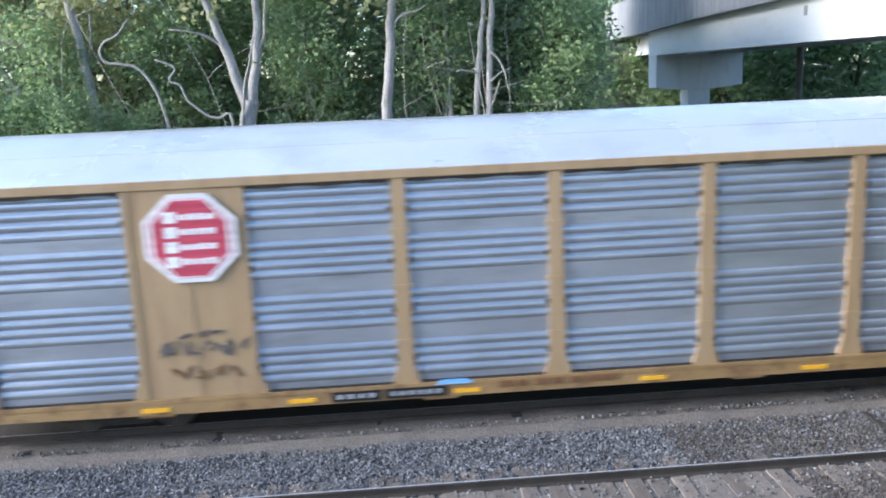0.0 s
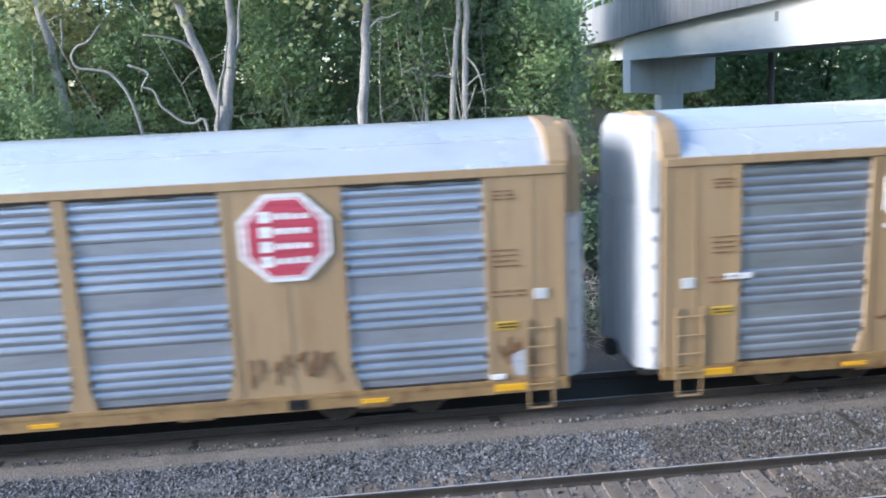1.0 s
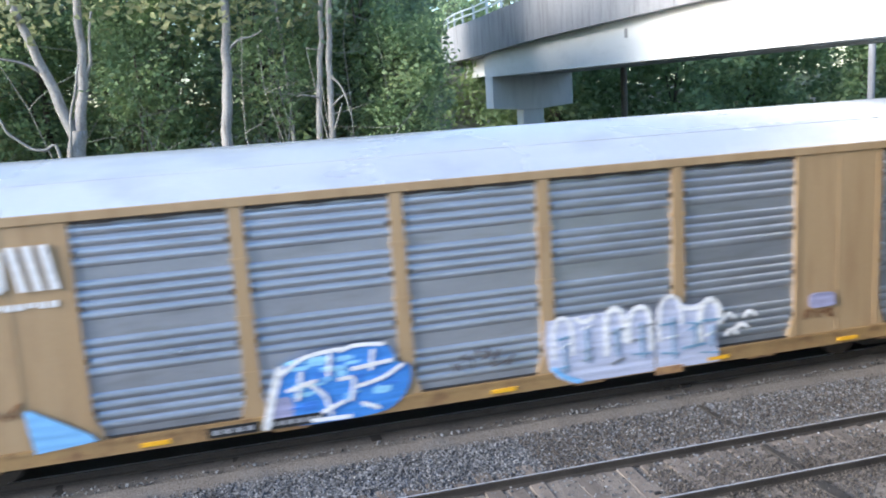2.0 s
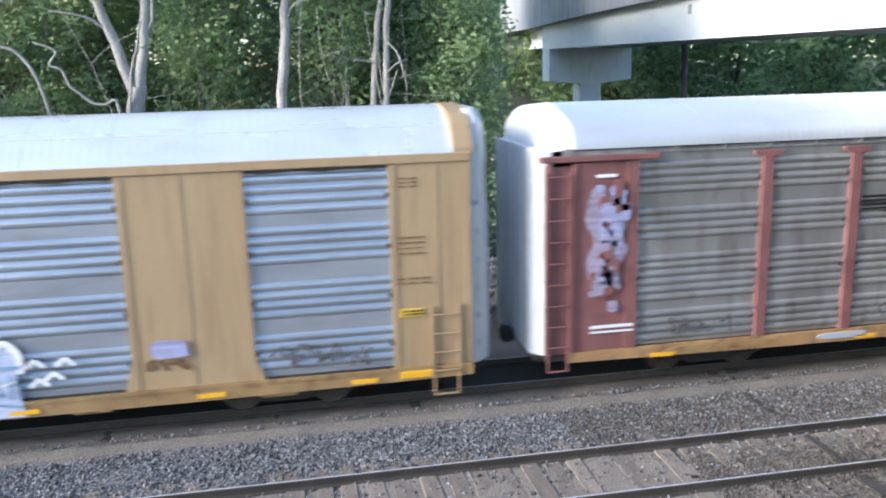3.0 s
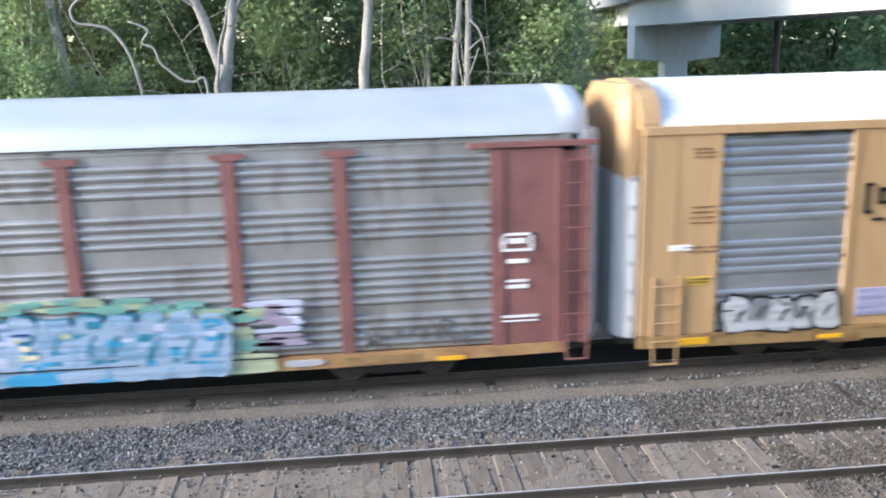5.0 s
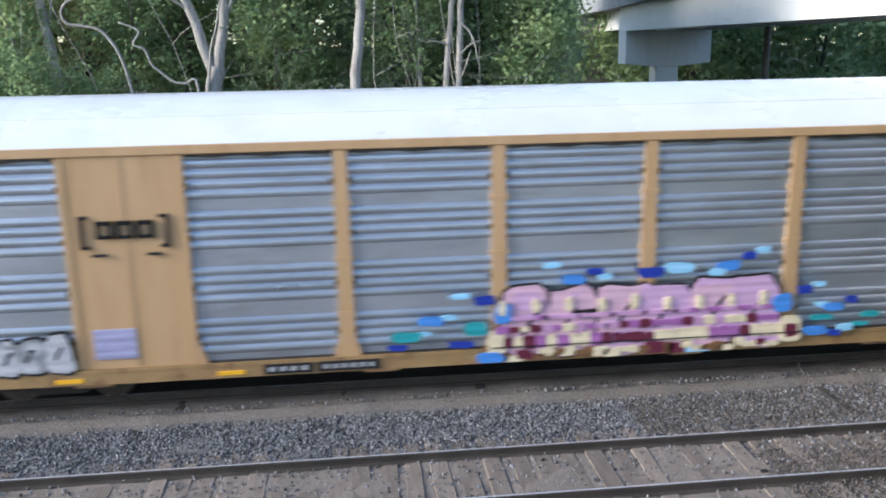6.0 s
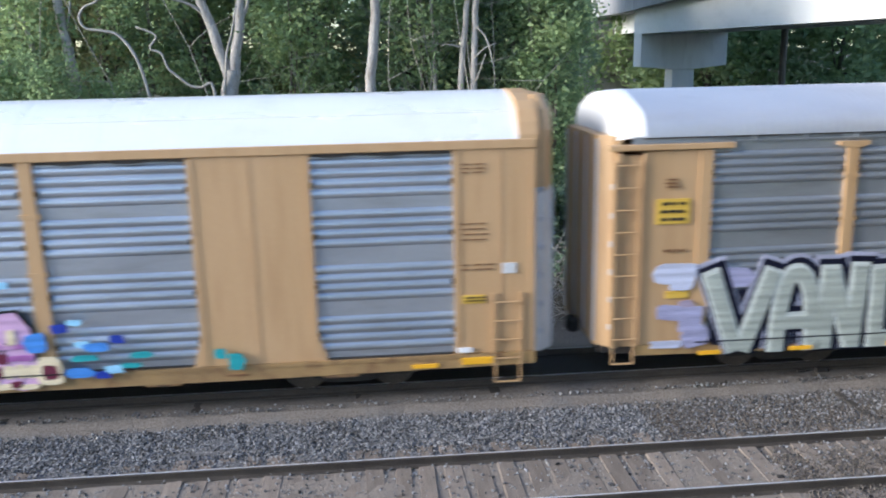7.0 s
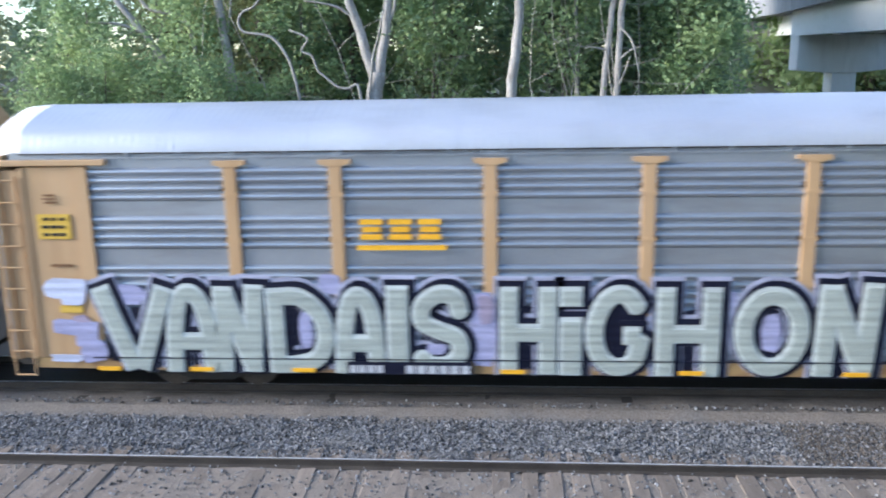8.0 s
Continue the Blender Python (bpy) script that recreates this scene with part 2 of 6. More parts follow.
def ground_material():
    m, n, l, p = principled("trackside_ground")
    geo = n.new("ShaderNodeNewGeometry")
    sep = n.new("ShaderNodeSeparateXYZ")
    l.new(geo.outputs["Position"], sep.inputs[0])
    wob = n.new("ShaderNodeTexNoise")
    wob.inputs["Scale"].default_value, wob.inputs["Detail"].default_value = 0.9, 6
    l.new(geo.outputs["Position"], wob.inputs["Vector"])
    fine = n.new("ShaderNodeTexNoise")
    fine.inputs["Scale"].default_value, fine.inputs["Detail"].default_value = 28, 6
    l.new(geo.outputs["Position"], fine.inputs["Vector"])
    vor = n.new("ShaderNodeTexVoronoi")
    vor.inputs["Scale"].default_value = 22
    l.new(geo.outputs["Position"], vor.inputs["Vector"])
    dirt = n.new("ShaderNodeValToRGB")
    dirt.color_ramp.elements[0].color, dirt.color_ramp.elements[1].color = (0.125, 0.106, 0.092, 1), (0.25, 0.217, 0.188, 1)
    dirt.color_ramp.elements[0].position, dirt.color_ramp.elements[1].position = 0.3, 0.7
    l.new(fine.outputs["Fac"], dirt.inputs["Fac"])
    gravel = n.new("ShaderNodeValToRGB")
    gravel.color_ramp.elements[0].color, gravel.color_ramp.elements[1].color = (0.06, 0.058, 0.058, 1), (0.24, 0.235, 0.235, 1)
    l.new(vor.outputs["Color"], gravel.inputs["Fac"])
    # gravel between the two tracks, dusty soil elsewhere
    y2 = n.new("ShaderNodeMath")
    y2.operation = 'MULTIPLY_ADD'
    y2.inputs[1].default_value = 1.6
    l.new(wob.outputs["Fac"], y2.inputs[0])
    l.new(sep.outputs["Y"], y2.inputs[2])
    band = n.new("ShaderNodeMapRange")
    band.inputs["From Min"].default_value, band.inputs["From Max"].default_value = -0.75, -1.35
    l.new(y2.outputs[0], band.inputs["Value"])
    edge = n.new("ShaderNodeMapRange")
    edge.inputs["From Min"].default_value, edge.inputs["From Max"].default_value = -3.9, -3.6
    l.new(sep.outputs["Y"], edge.inputs["Value"])
    mul = n.new("ShaderNodeMath")
    mul.operation = 'MULTIPLY'
    l.new(band.outputs[0], mul.inputs[0])
    l.new(edge.outputs[0], mul.inputs[1])
    mix = n.new("ShaderNodeMixRGB")
    l.new(mul.outputs[0], mix.inputs["Fac"])
    l.new(dirt.outputs[0], mix.inputs["Color1"])
    l.new(gravel.outputs[0], mix.inputs["Color2"])
    # sandy fill between the ties of the quiet track
    quiet = n.new("ShaderNodeMath")
    quiet.operation = 'MULTIPLY_ADD'
    quiet.inputs[1].default_value, quiet.inputs[2].default_value = -0.5, 0.5
    l.new(edge.outputs[0], quiet.inputs[0])
    sandy = n.new("ShaderNodeMixRGB")
    sandy.inputs["Color2"].default_value = (0.27, 0.225, 0.185, 1)
    l.new(quiet.outputs[0], sandy.inputs["Fac"])
    l.new(mix.outputs[0], sandy.inputs["Color1"])
    # shade under the train painted near-black into the bed between and beside the rails in use
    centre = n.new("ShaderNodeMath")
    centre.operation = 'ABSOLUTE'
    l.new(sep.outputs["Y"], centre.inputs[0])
    shade_edge = n.new("ShaderNodeMath")
    shade_edge.operation = 'MULTIPLY_ADD'
    shade_edge.inputs[1].default_value = 0.7
    l.new(wob.outputs["Fac"], shade_edge.inputs[0])
    l.new(centre.outputs[0], shade_edge.inputs[2])
    under_train = n.new("ShaderNodeMapRange")
    under_train.inputs["From Min"].default_value, under_train.inputs["From Max"].default_value = 1.4, 1.1
    under_train.inputs["To Max"].default_value = 0.8
    l.new(shade_edge.outputs[0], under_train.inputs["Value"])
    bed_shade = n.new("ShaderNodeMixRGB")
    bed_shade.inputs["Color2"].default_value = (0.034, 0.031, 0.028, 1)
    l.new(under_train.outputs[0], bed_shade.inputs["Fac"])
    l.new(sandy.outputs[0], bed_shade.inputs["Color1"])
    # leaf litter and soil under the trees
    far = n.new("ShaderNodeMapRange")
    far.inputs["From Min"].default_value, far.inputs["From Max"].default_value = 2.5, 5.0
    l.new(sep.outputs["Y"], far.inputs["Value"])
    litter = n.new("ShaderNodeMixRGB")
    litter.inputs["Color2"].default_value = (0.055, 0.05, 0.035, 1)
    l.new(far.outputs[0], litter.inputs["Fac"])
    l.new(bed_shade.outputs[0], litter.inputs["Color1"])
    l.new(litter.outputs[0], p.inputs["Base Color"])
    p.inputs["Roughness"].default_value = 0.95
    bp = n.new("ShaderNodeBump")
    bp.inputs["Strength"].default_value, bp.inputs["Distance"].default_value = 0.7, 0.03
    l.new(fine.outputs["Fac"], bp.inputs["Height"])
    l.new(bp.outputs[0], p.inputs["Normal"])
    return m


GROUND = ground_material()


# ---- building helpers ----
def part(name, bm, material, parent=None, label=""):
    me = bpy.data.meshes.new(name)
    bm.to_mesh(me)
    bm.free()
    for mt in (material if isinstance(material, (list, tuple)) else [material]):
        me.materials.append(mt)
    ob = new(name, me)
    ob.parent = parent
    if label:
        ob["label"] = label
    return ob


def twin(ob):
    """The same part on the other side of a car (half a turn about the upright axis)."""
    o = ob.copy()
    scene.collection.objects.link(o)
    o.matrix_basis = pose(0, 0, 0, 0, 0, 180) @ ob.matrix_basis
    return o


def box(bm, x0, x1, y0, y1, z0, z1, bevel=0.0, mat=0):
    g = bmesh.ops.create_cube(bm, size=1, matrix=Matrix.Translation(((x0 + x1) / 2, (y0 + y1) / 2, (z0 + z1) / 2))
                              @ Matrix.Diagonal((x1 - x0, y1 - y0, z1 - z0, 1)))
    fs = {f for v in g["verts"] for f in v.link_faces}
    for f in fs:
        f.material_index = mat
    if bevel:
        es = list({e for v in g["verts"] for e in v.link_edges})
        bmesh.ops.bevel(bm, geom=es, offset=bevel, segments=1, affect='EDGES', profile=0.5)
    return bm


def prism(bm, poly, y0, y1, mat=0):
    """An (x, z) outline drawn out from y0 to y1."""
    a = [bm.verts.new((x, y0, z)) for x, z in poly]
    b = [bm.verts.new((x, y1, z)) for x, z in poly]
    fs = [bm.faces.new(a), bm.faces.new(b[::-1])]
    k = len(poly)
    for i in range(k):
        fs.append(bm.faces.new((a[i], b[i], b[(i + 1) % k], a[(i + 1) % k])))
    for f in fs:
        f.material_index = mat
    return bm


def sweep(bm, profile, x0, x1, closed=False, caps=False, mat=0, smooth=False, steps=1):
    """A (y, z) profile drawn out along x."""
    rings = []
    for s in range(steps + 1):
        x = x0 + (x1 - x0) * s / steps
        rings.append([bm.verts.new((x, y, z)) for y, z in profile])
    k = len(profile)
    for a, b in zip(rings, rings[1:]):
        for i in range(k if closed else k - 1):
            f = bm.faces.new((a[i], a[(i + 1) % k], b[(i + 1) % k], b[i]))
            f.material_index, f.smooth = mat, smooth
    if caps:
        bm.faces.new(rings[0][::-1]).material_index = mat
        bm.faces.new(rings[-1]).material_index = mat
    return bm


def rod(bm, a, b, r, seg=6, mat=0):
    a, b = Vector(a), Vector(b)
    d = b - a
    m = Matrix.Translation((a + b) / 2) @ d.to_track_quat('Z', 'Y').to_matrix().to_4x4()
    g = bmesh.ops.create_cone(bm, cap_ends=True, segments=seg, radius1=r, radius2=r, depth=d.length, matrix=m)
    for f in {f for v in g["verts"] for f in v.link_faces}:
        f.material_index = mat
    return bm


def tube(bm, pts, radii, seg=8):
    rings, pts = [], [Vector(p) for p in pts]
    for i, p in enumerate(pts):
        d = (pts[min(i + 1, len(pts) - 1)] - pts[max(i - 1, 0)]).normalized()
        q = Vector((0, 0, 1)).rotation_difference(d)
        rings.append([bm.verts.new(p + q @ Vector((radii[i] * math.cos(k * math.tau / seg), radii[i] * math.sin(k * math.tau / seg), 0))) for k in range(seg)])
    for a, b in zip(rings, rings[1:]):
        for k in range(seg):
            bm.faces.new((a[k], a[(k + 1) % seg], b[(k + 1) % seg], b[k])).smooth = True
    bm.faces.new(rings[0][::-1])
    bm.faces.new(rings[-1])


def empty(name, m=None):
    ob = new(name)
    ob.empty_display_size = 0.3
    if m is not None:
        ob.matrix_world = m
    return ob


def mesh_np(name, verts, faces, material, parent=None):
    me = bpy.data.meshes.new(name)
    me.from_pydata(verts.tolist(), [], faces.tolist())
    me.materials.append(material)
    ob = new(name, me)
    ob.parent = parent
    return ob


# ---- ground ----
def ground_height(x, y):
    z = -0.33 + 0.0 * x
    z = np.where(np.abs(y) < 1.4, -0.17, z)
    z = np.where((y > -6.3) & (y < -2.95), -0.275, z)
    z = z + np.clip((y - 2.0) / 6.0, 0, 1) * 0.6
    z = z - np.clip((-6.6 - y) / 4.0, 0, 1) * 0.5
    return z


def build_ground():
    xs = np.unique(np.concatenate([np.linspace(-2500, -40, 12), np.arange(-40, 60, 0.5), np.linspace(60, 2500, 12)]))
    ys = np.unique(np.concatenate([np.linspace(-2500, -20, 12), np.arange(-20, -8, 1.0), np.arange(-8, 4, 0.2), np.arange(4, 20, 0.8), np.linspace(20, 3000, 14)]))
    X, Y = np.meshgrid(xs, ys)
    rng = np.random.default_rng(4)
    Z = ground_height(X, Y) + rng.normal(0, 0.016, X.shape) * (np.abs(Y) < 20)
    for k in range(2):
        Z[1:-1] = (Z[:-2] + 2 * Z[1:-1] + Z[2:]) / 4 if k == 0 else Z[1:-1]
    v = np.stack([X.ravel(), Y.ravel(), Z.ravel()], 1)
    ny, nx = X.shape
    i = (np.arange(ny - 1)[:, None] * nx + np.arange(nx - 1)[None]).ravel()
    f = np.stack([i, i + 1, i + nx + 1, i + nx], 1)
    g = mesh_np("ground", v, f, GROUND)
    tagged(g, "dusty grey-brown trackside soil and gravel sheet", "ground", kind="structure")


build_ground()


def stones(name, n, x0, x1, y0, y1, size, seed, label, z_at, material=None):
    """Broken stones, each a small uneven eight-cornered lump, in one mesh."""
    rng = np.random.default_rng(seed)
    base = np.array([[sx, sy, sz] for sx in (-1, 1) for sy in (-1, 1) for sz in (-1, 1)], float)
    quads = np.array([[0, 1, 3, 2], [4, 6, 7, 5], [0, 4, 5, 1], [2, 3, 7, 6], [0, 2, 6, 4], [1, 5, 7, 3]])
    c = np.stack([rng.uniform(x0, x1, n), rng.triangular(y0, (y0 + y1) / 2 - 0.12, y1, n), np.zeros(n)], 1)
    c[:, 2] = z_at(c[:, 0], c[:, 1]) + rng.uniform(-0.01, 0.03, n)
    s = size * rng.uniform(0.45, 1.25, (n, 1, 1)) * rng.uniform(0.55, 1.0, (n, 1, 3))
    v = base[None] * s * rng.uniform(0.55, 1.1, (n, 8, 3))
    a, b = rng.uniform(0, math.tau, n), rng.uniform(-0.7, 0.7, n)
    ca, sa, cb, sb = np.cos(a), np.sin(a), np.cos(b), np.sin(b)
    R = np.zeros((n, 3, 3))
    R[:, 0, 0], R[:, 0, 1] = ca, -sa
    R[:, 1, 0], R[:, 1, 1], R[:, 1, 2] = sa * cb, ca * cb, -sb
    R[:, 2, 0], R[:, 2, 1], R[:, 2, 2] = sa * sb, ca * sb, cb
    v = np.einsum('nij,nkj->nki', R, v) + c[:, None]
    f = (quads[None] + 8 * np.arange(n)[:, None, None]).reshape(-1, 4)
    tagged(mesh_np(name, v.reshape(-1, 3), f, material or STONE), label, "gravel", kind="stuff")


stones("ballast", 42000, -15, 22, -3.75, -1.15, 0.0235, 7, "blue-grey crushed stone ballast between the two tracks", ground_height)
stones("scattered_gravel", 9000, -16, 26, -6.6, -1.4, 0.022, 8, "scattered small grey stones on dusty soil", ground_height)

stones("fine_gravel", 14000, -15, 22, -2.6, -1.3, 0.015, 9, "fine grey-brown gravel beside the train's rail", ground_height)


DIRT = surface("spilled_dirt", (0.075, 0.063, 0.053), (0.15, 0.127, 0.108), 0.95, 0, 60, 2, 0.4, island=0.4)
stones("spilled_dirt", 17000, 6.5, 18, -6.5, -3.85, 0.019, 10, "brown dirt and crumbs spilled over the ties", lambda x, y: 0 * x - 0.27, DIRT)
stones("spilled_dirt", 20000, 5.0, 18, -3.7, -1.4, 0.017, 11, "brown dirt trodden into the gravel", lambda x, y: ground_height(x, y) + 0.012, DIRT)


# ---- tracks ----
def rail_profile(y, top):
    pts = [(-0.017, 0), (-0.033, -0.006), (-0.0365, -0.03), (-0.012, -0.045), (-0.009, -0.13), (-0.07, -0.155), (-0.07, -0.172),
           (0.07, -0.172), (0.07, -0.155), (0.009, -0.13), (0.012, -0.045), (0.0365, -0.03), (0.033, -0.006), (0.017, 0)]
    return [(y + a, top + b) for a, b in pts]


def build_track(label, lines, top, tie_x, tie_len, tie_top, spacing, seed, tie_w=0.105, tie_mat=None):
    tr = tagged(empty("railway_track", pose(0, (lines[0] + lines[1]) / 2, top)), label, "railway track")
    mid = (lines[0] + lines[1]) / 2
    for y in lines:
        bm = bmesh.new()
        sweep(bm, rail_profile(y - mid, 0), -90, 120, closed=True, caps=True)
        for f in bm.faces:
            if f.normal.length == 0:
                f.normal_update()
            c = f.calc_center_median()
            f.material_index = 1 if c.z > -0.002 else 0
        part("rail", bm, [RAIL_SIDE, RAIL_TOP], tr, "steel rail with a polished head")
    rng = random.Random(seed)
    meshes = []
    for k in range(6):
        bm = bmesh.new()
        w = tie_w * (1 + 0.22 * rng.random())
        box(bm, -w, w, -tie_len / 2, tie_len / 2, -0.16, 0, 0.012)
        for v in bm.verts:
            v.co.x += rng.uniform(-0.012, 0.012)
            v.co.z += rng.uniform(-0.006, 0.004)
        me = bpy.data.meshes.new("tie")
        bm.to_mesh(me)
        bm.free()
        me.materials.append(tie_mat or TIE)
        meshes.append(me)
    x = tie_x[0]
    while x < tie_x[1]:
        o = new("tie", meshes[rng.randrange(6)])
        o.parent = tr
        o.matrix_basis = pose(x, rng.uniform(-0.06, 0.06), tie_top - top + rng.uniform(-0.012, 0.012), 0, 0, rng.uniform(-1.5, 1.5))
        x += spacing * rng.uniform(0.86, 1.14)
    return tr


# dark timber for the ties here deepens the painted shade under the train
build_track("steel railway track in dusty gravel under the passing train", (-0.7525, 0.7525), 0.0, (-26, 40), 2.5, -0.19, 0.52, 3, tie_mat=TIMBER_DARK)
build_track("empty railway track with close worn wooden ties and dirt", (-3.80, -5.37), -0.105, (-24, 40), 2.9, -0.2625, 0.425, 5, 0.135)


def strip(name, x0, x1, y0, y1, z, label, category, material):
    bm = bmesh.new()
    box(bm, x0, x1, y0, y1, z - 0.12, z, 0.008)
    for v in bm.verts:
        v.co.x += 0.02 * math.sin(v.co.y * 5)
    return tagged(part(name, bm, material), label, category)


strip("crossing_timber", 9.05, 9.19, -3.45, -1.75, -0.285, "dark half-buried timber across the gravel", "timber", TIMBER_DARK)
strip("crossing_timber", 9.0, 9.13, -5.2, -3.98, -0.235, "dark half-buried timber between the rails", "timber", TIMBER_DARK)
strip("crossing_timber", 8.85, 9.1, -6.2, -5.55, -0.235, "dark half-buried timber beside the rail", "timber", TIMBER_DARK)
strip("rail_anchor", 9.1, 9.35, -0.98, -0.86, -0.10, "small black iron anchor beside the rail", "rail anchor", BLACK)
strip("rail_anchor", 8.7, 8.86, -0.96, -0.87, -0.12, "small black iron anchor beside the rail", "rail anchor", BLACK)
strip("tie_plate", 6.30, 6.42, -4.98, -4.9, -0.235, "small dark iron plate on a tie", "plate", BLACK)


# ---- overpass ----
U = Vector((0.069, -0.9976, 0))         # along the bridge, towards the viewer's side
N = Vector((0.9976, 0.069, 0))          # across it
BASE = Vector((14.32, 28.4, 0))
BRIDGE = Matrix(((U.x, N.x, 0, BASE.x), (U.y, N.y, 0, BASE.y), (0, 0, 1, 0), (0, 0, 0, 1)))
GIRDER_FOOT = 7.21


def deck_line(x):
    """Where the deck's near edge runs at x along the bridge: its sideways bend and its lower edge."""
    side = 0.015 * x * x if x < 0 else 0.0
    low = GIRDER_FOOT + 1.13 + (0.33 * (1 - math.exp(-x / 6)) + 0.012 * min(x, 40) if x > 0 else 0.0)
    return side, low


def deck_block(bm, x0, x1, y0, y1, z0, z1, steps=1, foot=None):
    """A bar that follows the deck from x0 to x1; z counts from the deck's lower edge, foot is a level underside."""
    rings = []
    for i in range(steps + 1):
        x = x0 + (x1 - x0) * i / steps
        side, low = deck_line(x)
        if foot is not None:
            side = 0.0
        lo = foot if foot is not None else low + z0
        rings.append([bm.verts.new((x, side + y, z)) for y, z in ((y0, lo), (y0, low + z1), (y1, low + z1), (y1, lo))])
    for a, b in zip(rings, rings[1:]):
        for i in range(4):
            bm.faces.new((a[i], a[(i + 1) % 4], b[(i + 1) % 4], b[i]))
    bm.faces.new(rings[0][::-1])
    bm.faces.new(rings[-1])
    bmesh.ops.recalc_face_normals(bm, faces=bm.faces)
    return bm


def build_overpass(label):
    ov = tagged(empty("overpass", BRIDGE), label, "bridge")
    # local x runs along the bridge, y across it
    for y0 in (0.0, 2.1, 4.2):
        for s0, s1 in ((0.0, 40.0), (40.1, 75.0)):
            bm = bmesh.new()
            deck_block(bm, s0, s1, y0, y0 + 0.6, 0, 0.1, 24, GIRDER_FOOT)
            part("girder", bm, GIRDER if y0 < 0.5 else CONCRETE_PALE, ov, "white painted beam" if y0 < 0.5 else "")
    for y0 in (1.0, 4.2):
        bm = bmesh.new()
        deck_block(bm, -30, -0.3, y0, y0 + 0.6, -1.0, 0.1, 12)
        part("girder", bm, CONCRETE_PALE, ov)
    bm = bmesh.new()
    deck_block(bm, -30, 75, -0.30, 5.3, 0.06, 0.32, 60)
    part("deck_slab", bm, CONCRETE, ov)
    # a bearing plate bolted to the beam's face
    bm = bmesh.new()
    box(bm, 14.8, 15.0, -0.03, 0.01, 8.15, 8.5, 0.008)
    part("face_plate", bm, CONCRETE, ov, "small grey plate on the beam")
    # parapet in cast lengths with open joints
    for y0 in (-0.5, 5.2):
        x = -30.0
        while x < 75:
            bm = bmesh.new()
            deck_block(bm, x + 0.01, x + 2.43, y0, y0 + 0.26, 0.0, 1.95)
            part("parapet_panel", bm, CONCRETE, ov)
            x += 2.44
    for y0 in (-0.37, 5.33):
        for z in (2.3, 2.62):
            bm = bmesh.new()
            deck_block(bm, -30, 75, y0 - 0.035, y0 + 0.035, z, z + 0.08, 60)
            part("hand_rail", bm, RAILING, ov, "white metal rail")
        for i in range(53):
            bm = bmesh.new()
            x = -29.5 + i * 1.95
            deck_block(bm, x - 0.05, x + 0.05, y0 - 0.05, y0 + 0.05, 1.95, 2.72)
            part("rail_post", bm, RAILING, ov)
    # hammerhead piers
    for s in (0.45, 40.0):
        bm = bmesh.new()
        a = [bm.verts.new((s - 0.45, y, z)) for y, z in ((0, GIRDER_FOOT), (0, 5.52), (1.75, 5.36), (3.05, 5.36), (4.8, 5.52), (4.8, GIRDER_FOOT))]
        b = [bm.verts.new((s + 0.6, v.co.y, v.co.z)) for v in a]
        bm.faces.new(a)
        bm.faces.new(b[::-1])
        for i in range(6):
            bm.faces.new((a[i], b[i], b[(i + 1) % 6], a[(i + 1) % 6]))
        bmesh.ops.recalc_face_normals(bm, faces=bm.faces)
        bmesh.ops.bevel(bm, geom=list(bm.edges), offset=0.02, segments=1, affect='EDGES')
        part("pier_cap", bm, CONCRETE_PALE, ov)
        bm = bmesh.new()
        box(bm, s - 0.4, s + 0.55, 1.78, 3.02, -0.6, 5.36, 0.03)
        part("column", bm, CONCRETE_PALE, ov)
    bm = bmesh.new()
    box(bm, -9.6, -9.0, 0.1, 3.4, -0.6, 8.3, 0.02)
    part("wing_wall", bm, CONCRETE, ov)


build_overpass("concrete road overpass with white girders and grey parapet above the tracks")


# ---- woods ----
def leaves(rng, centres, spread, n, size):
    """n four-cornered leaves scattered round the centres."""
    c = centres[rng.integers(0, len(centres), n)] + rng.normal(0, 1, (n, 3)) * spread
    d = rng.normal(0, 1, (n, 3))
    d[:, 2] *= 0.55
    d /= np.linalg.norm(d, axis=1, keepdims=True)
    h = np.cross(d, rng.normal(0, 1, (n, 3)))
    h /= np.linalg.norm(h, axis=1, keepdims=True) + 1e-9
    s = size * rng.uniform(0.6, 1.35, (n, 1))
    nn = np.cross(d, h)
    v = np.stack([c - d * s, c + h * s * 0.55 + nn * s * 0.12, c + d * s * 1.05, c - h * s * 0.55 + nn * s * 0.12], 1)
    return v.reshape(-1, 3), np.arange(4 * n).reshape(-1, 4)


def crown_centres(rng, n, z0, z1, r):
    z = rng.uniform(z0, z1, n)
    t = (z - z0) / (z1 - z0)
    rad = r * np.clip(1.15 * np.sqrt(np.clip(np.sin(np.pi * (0.12 + 0.8 * t)), 0, 1)), 0.25, 1) * np.sqrt(rng.uniform(0.08, 1, n)) * rng.uniform(0.7, 1.15, n)
    a = rng.uniform(0, math.tau, n)
    return np.stack([rad * np.cos(a), rad * np.sin(a), z], 1)


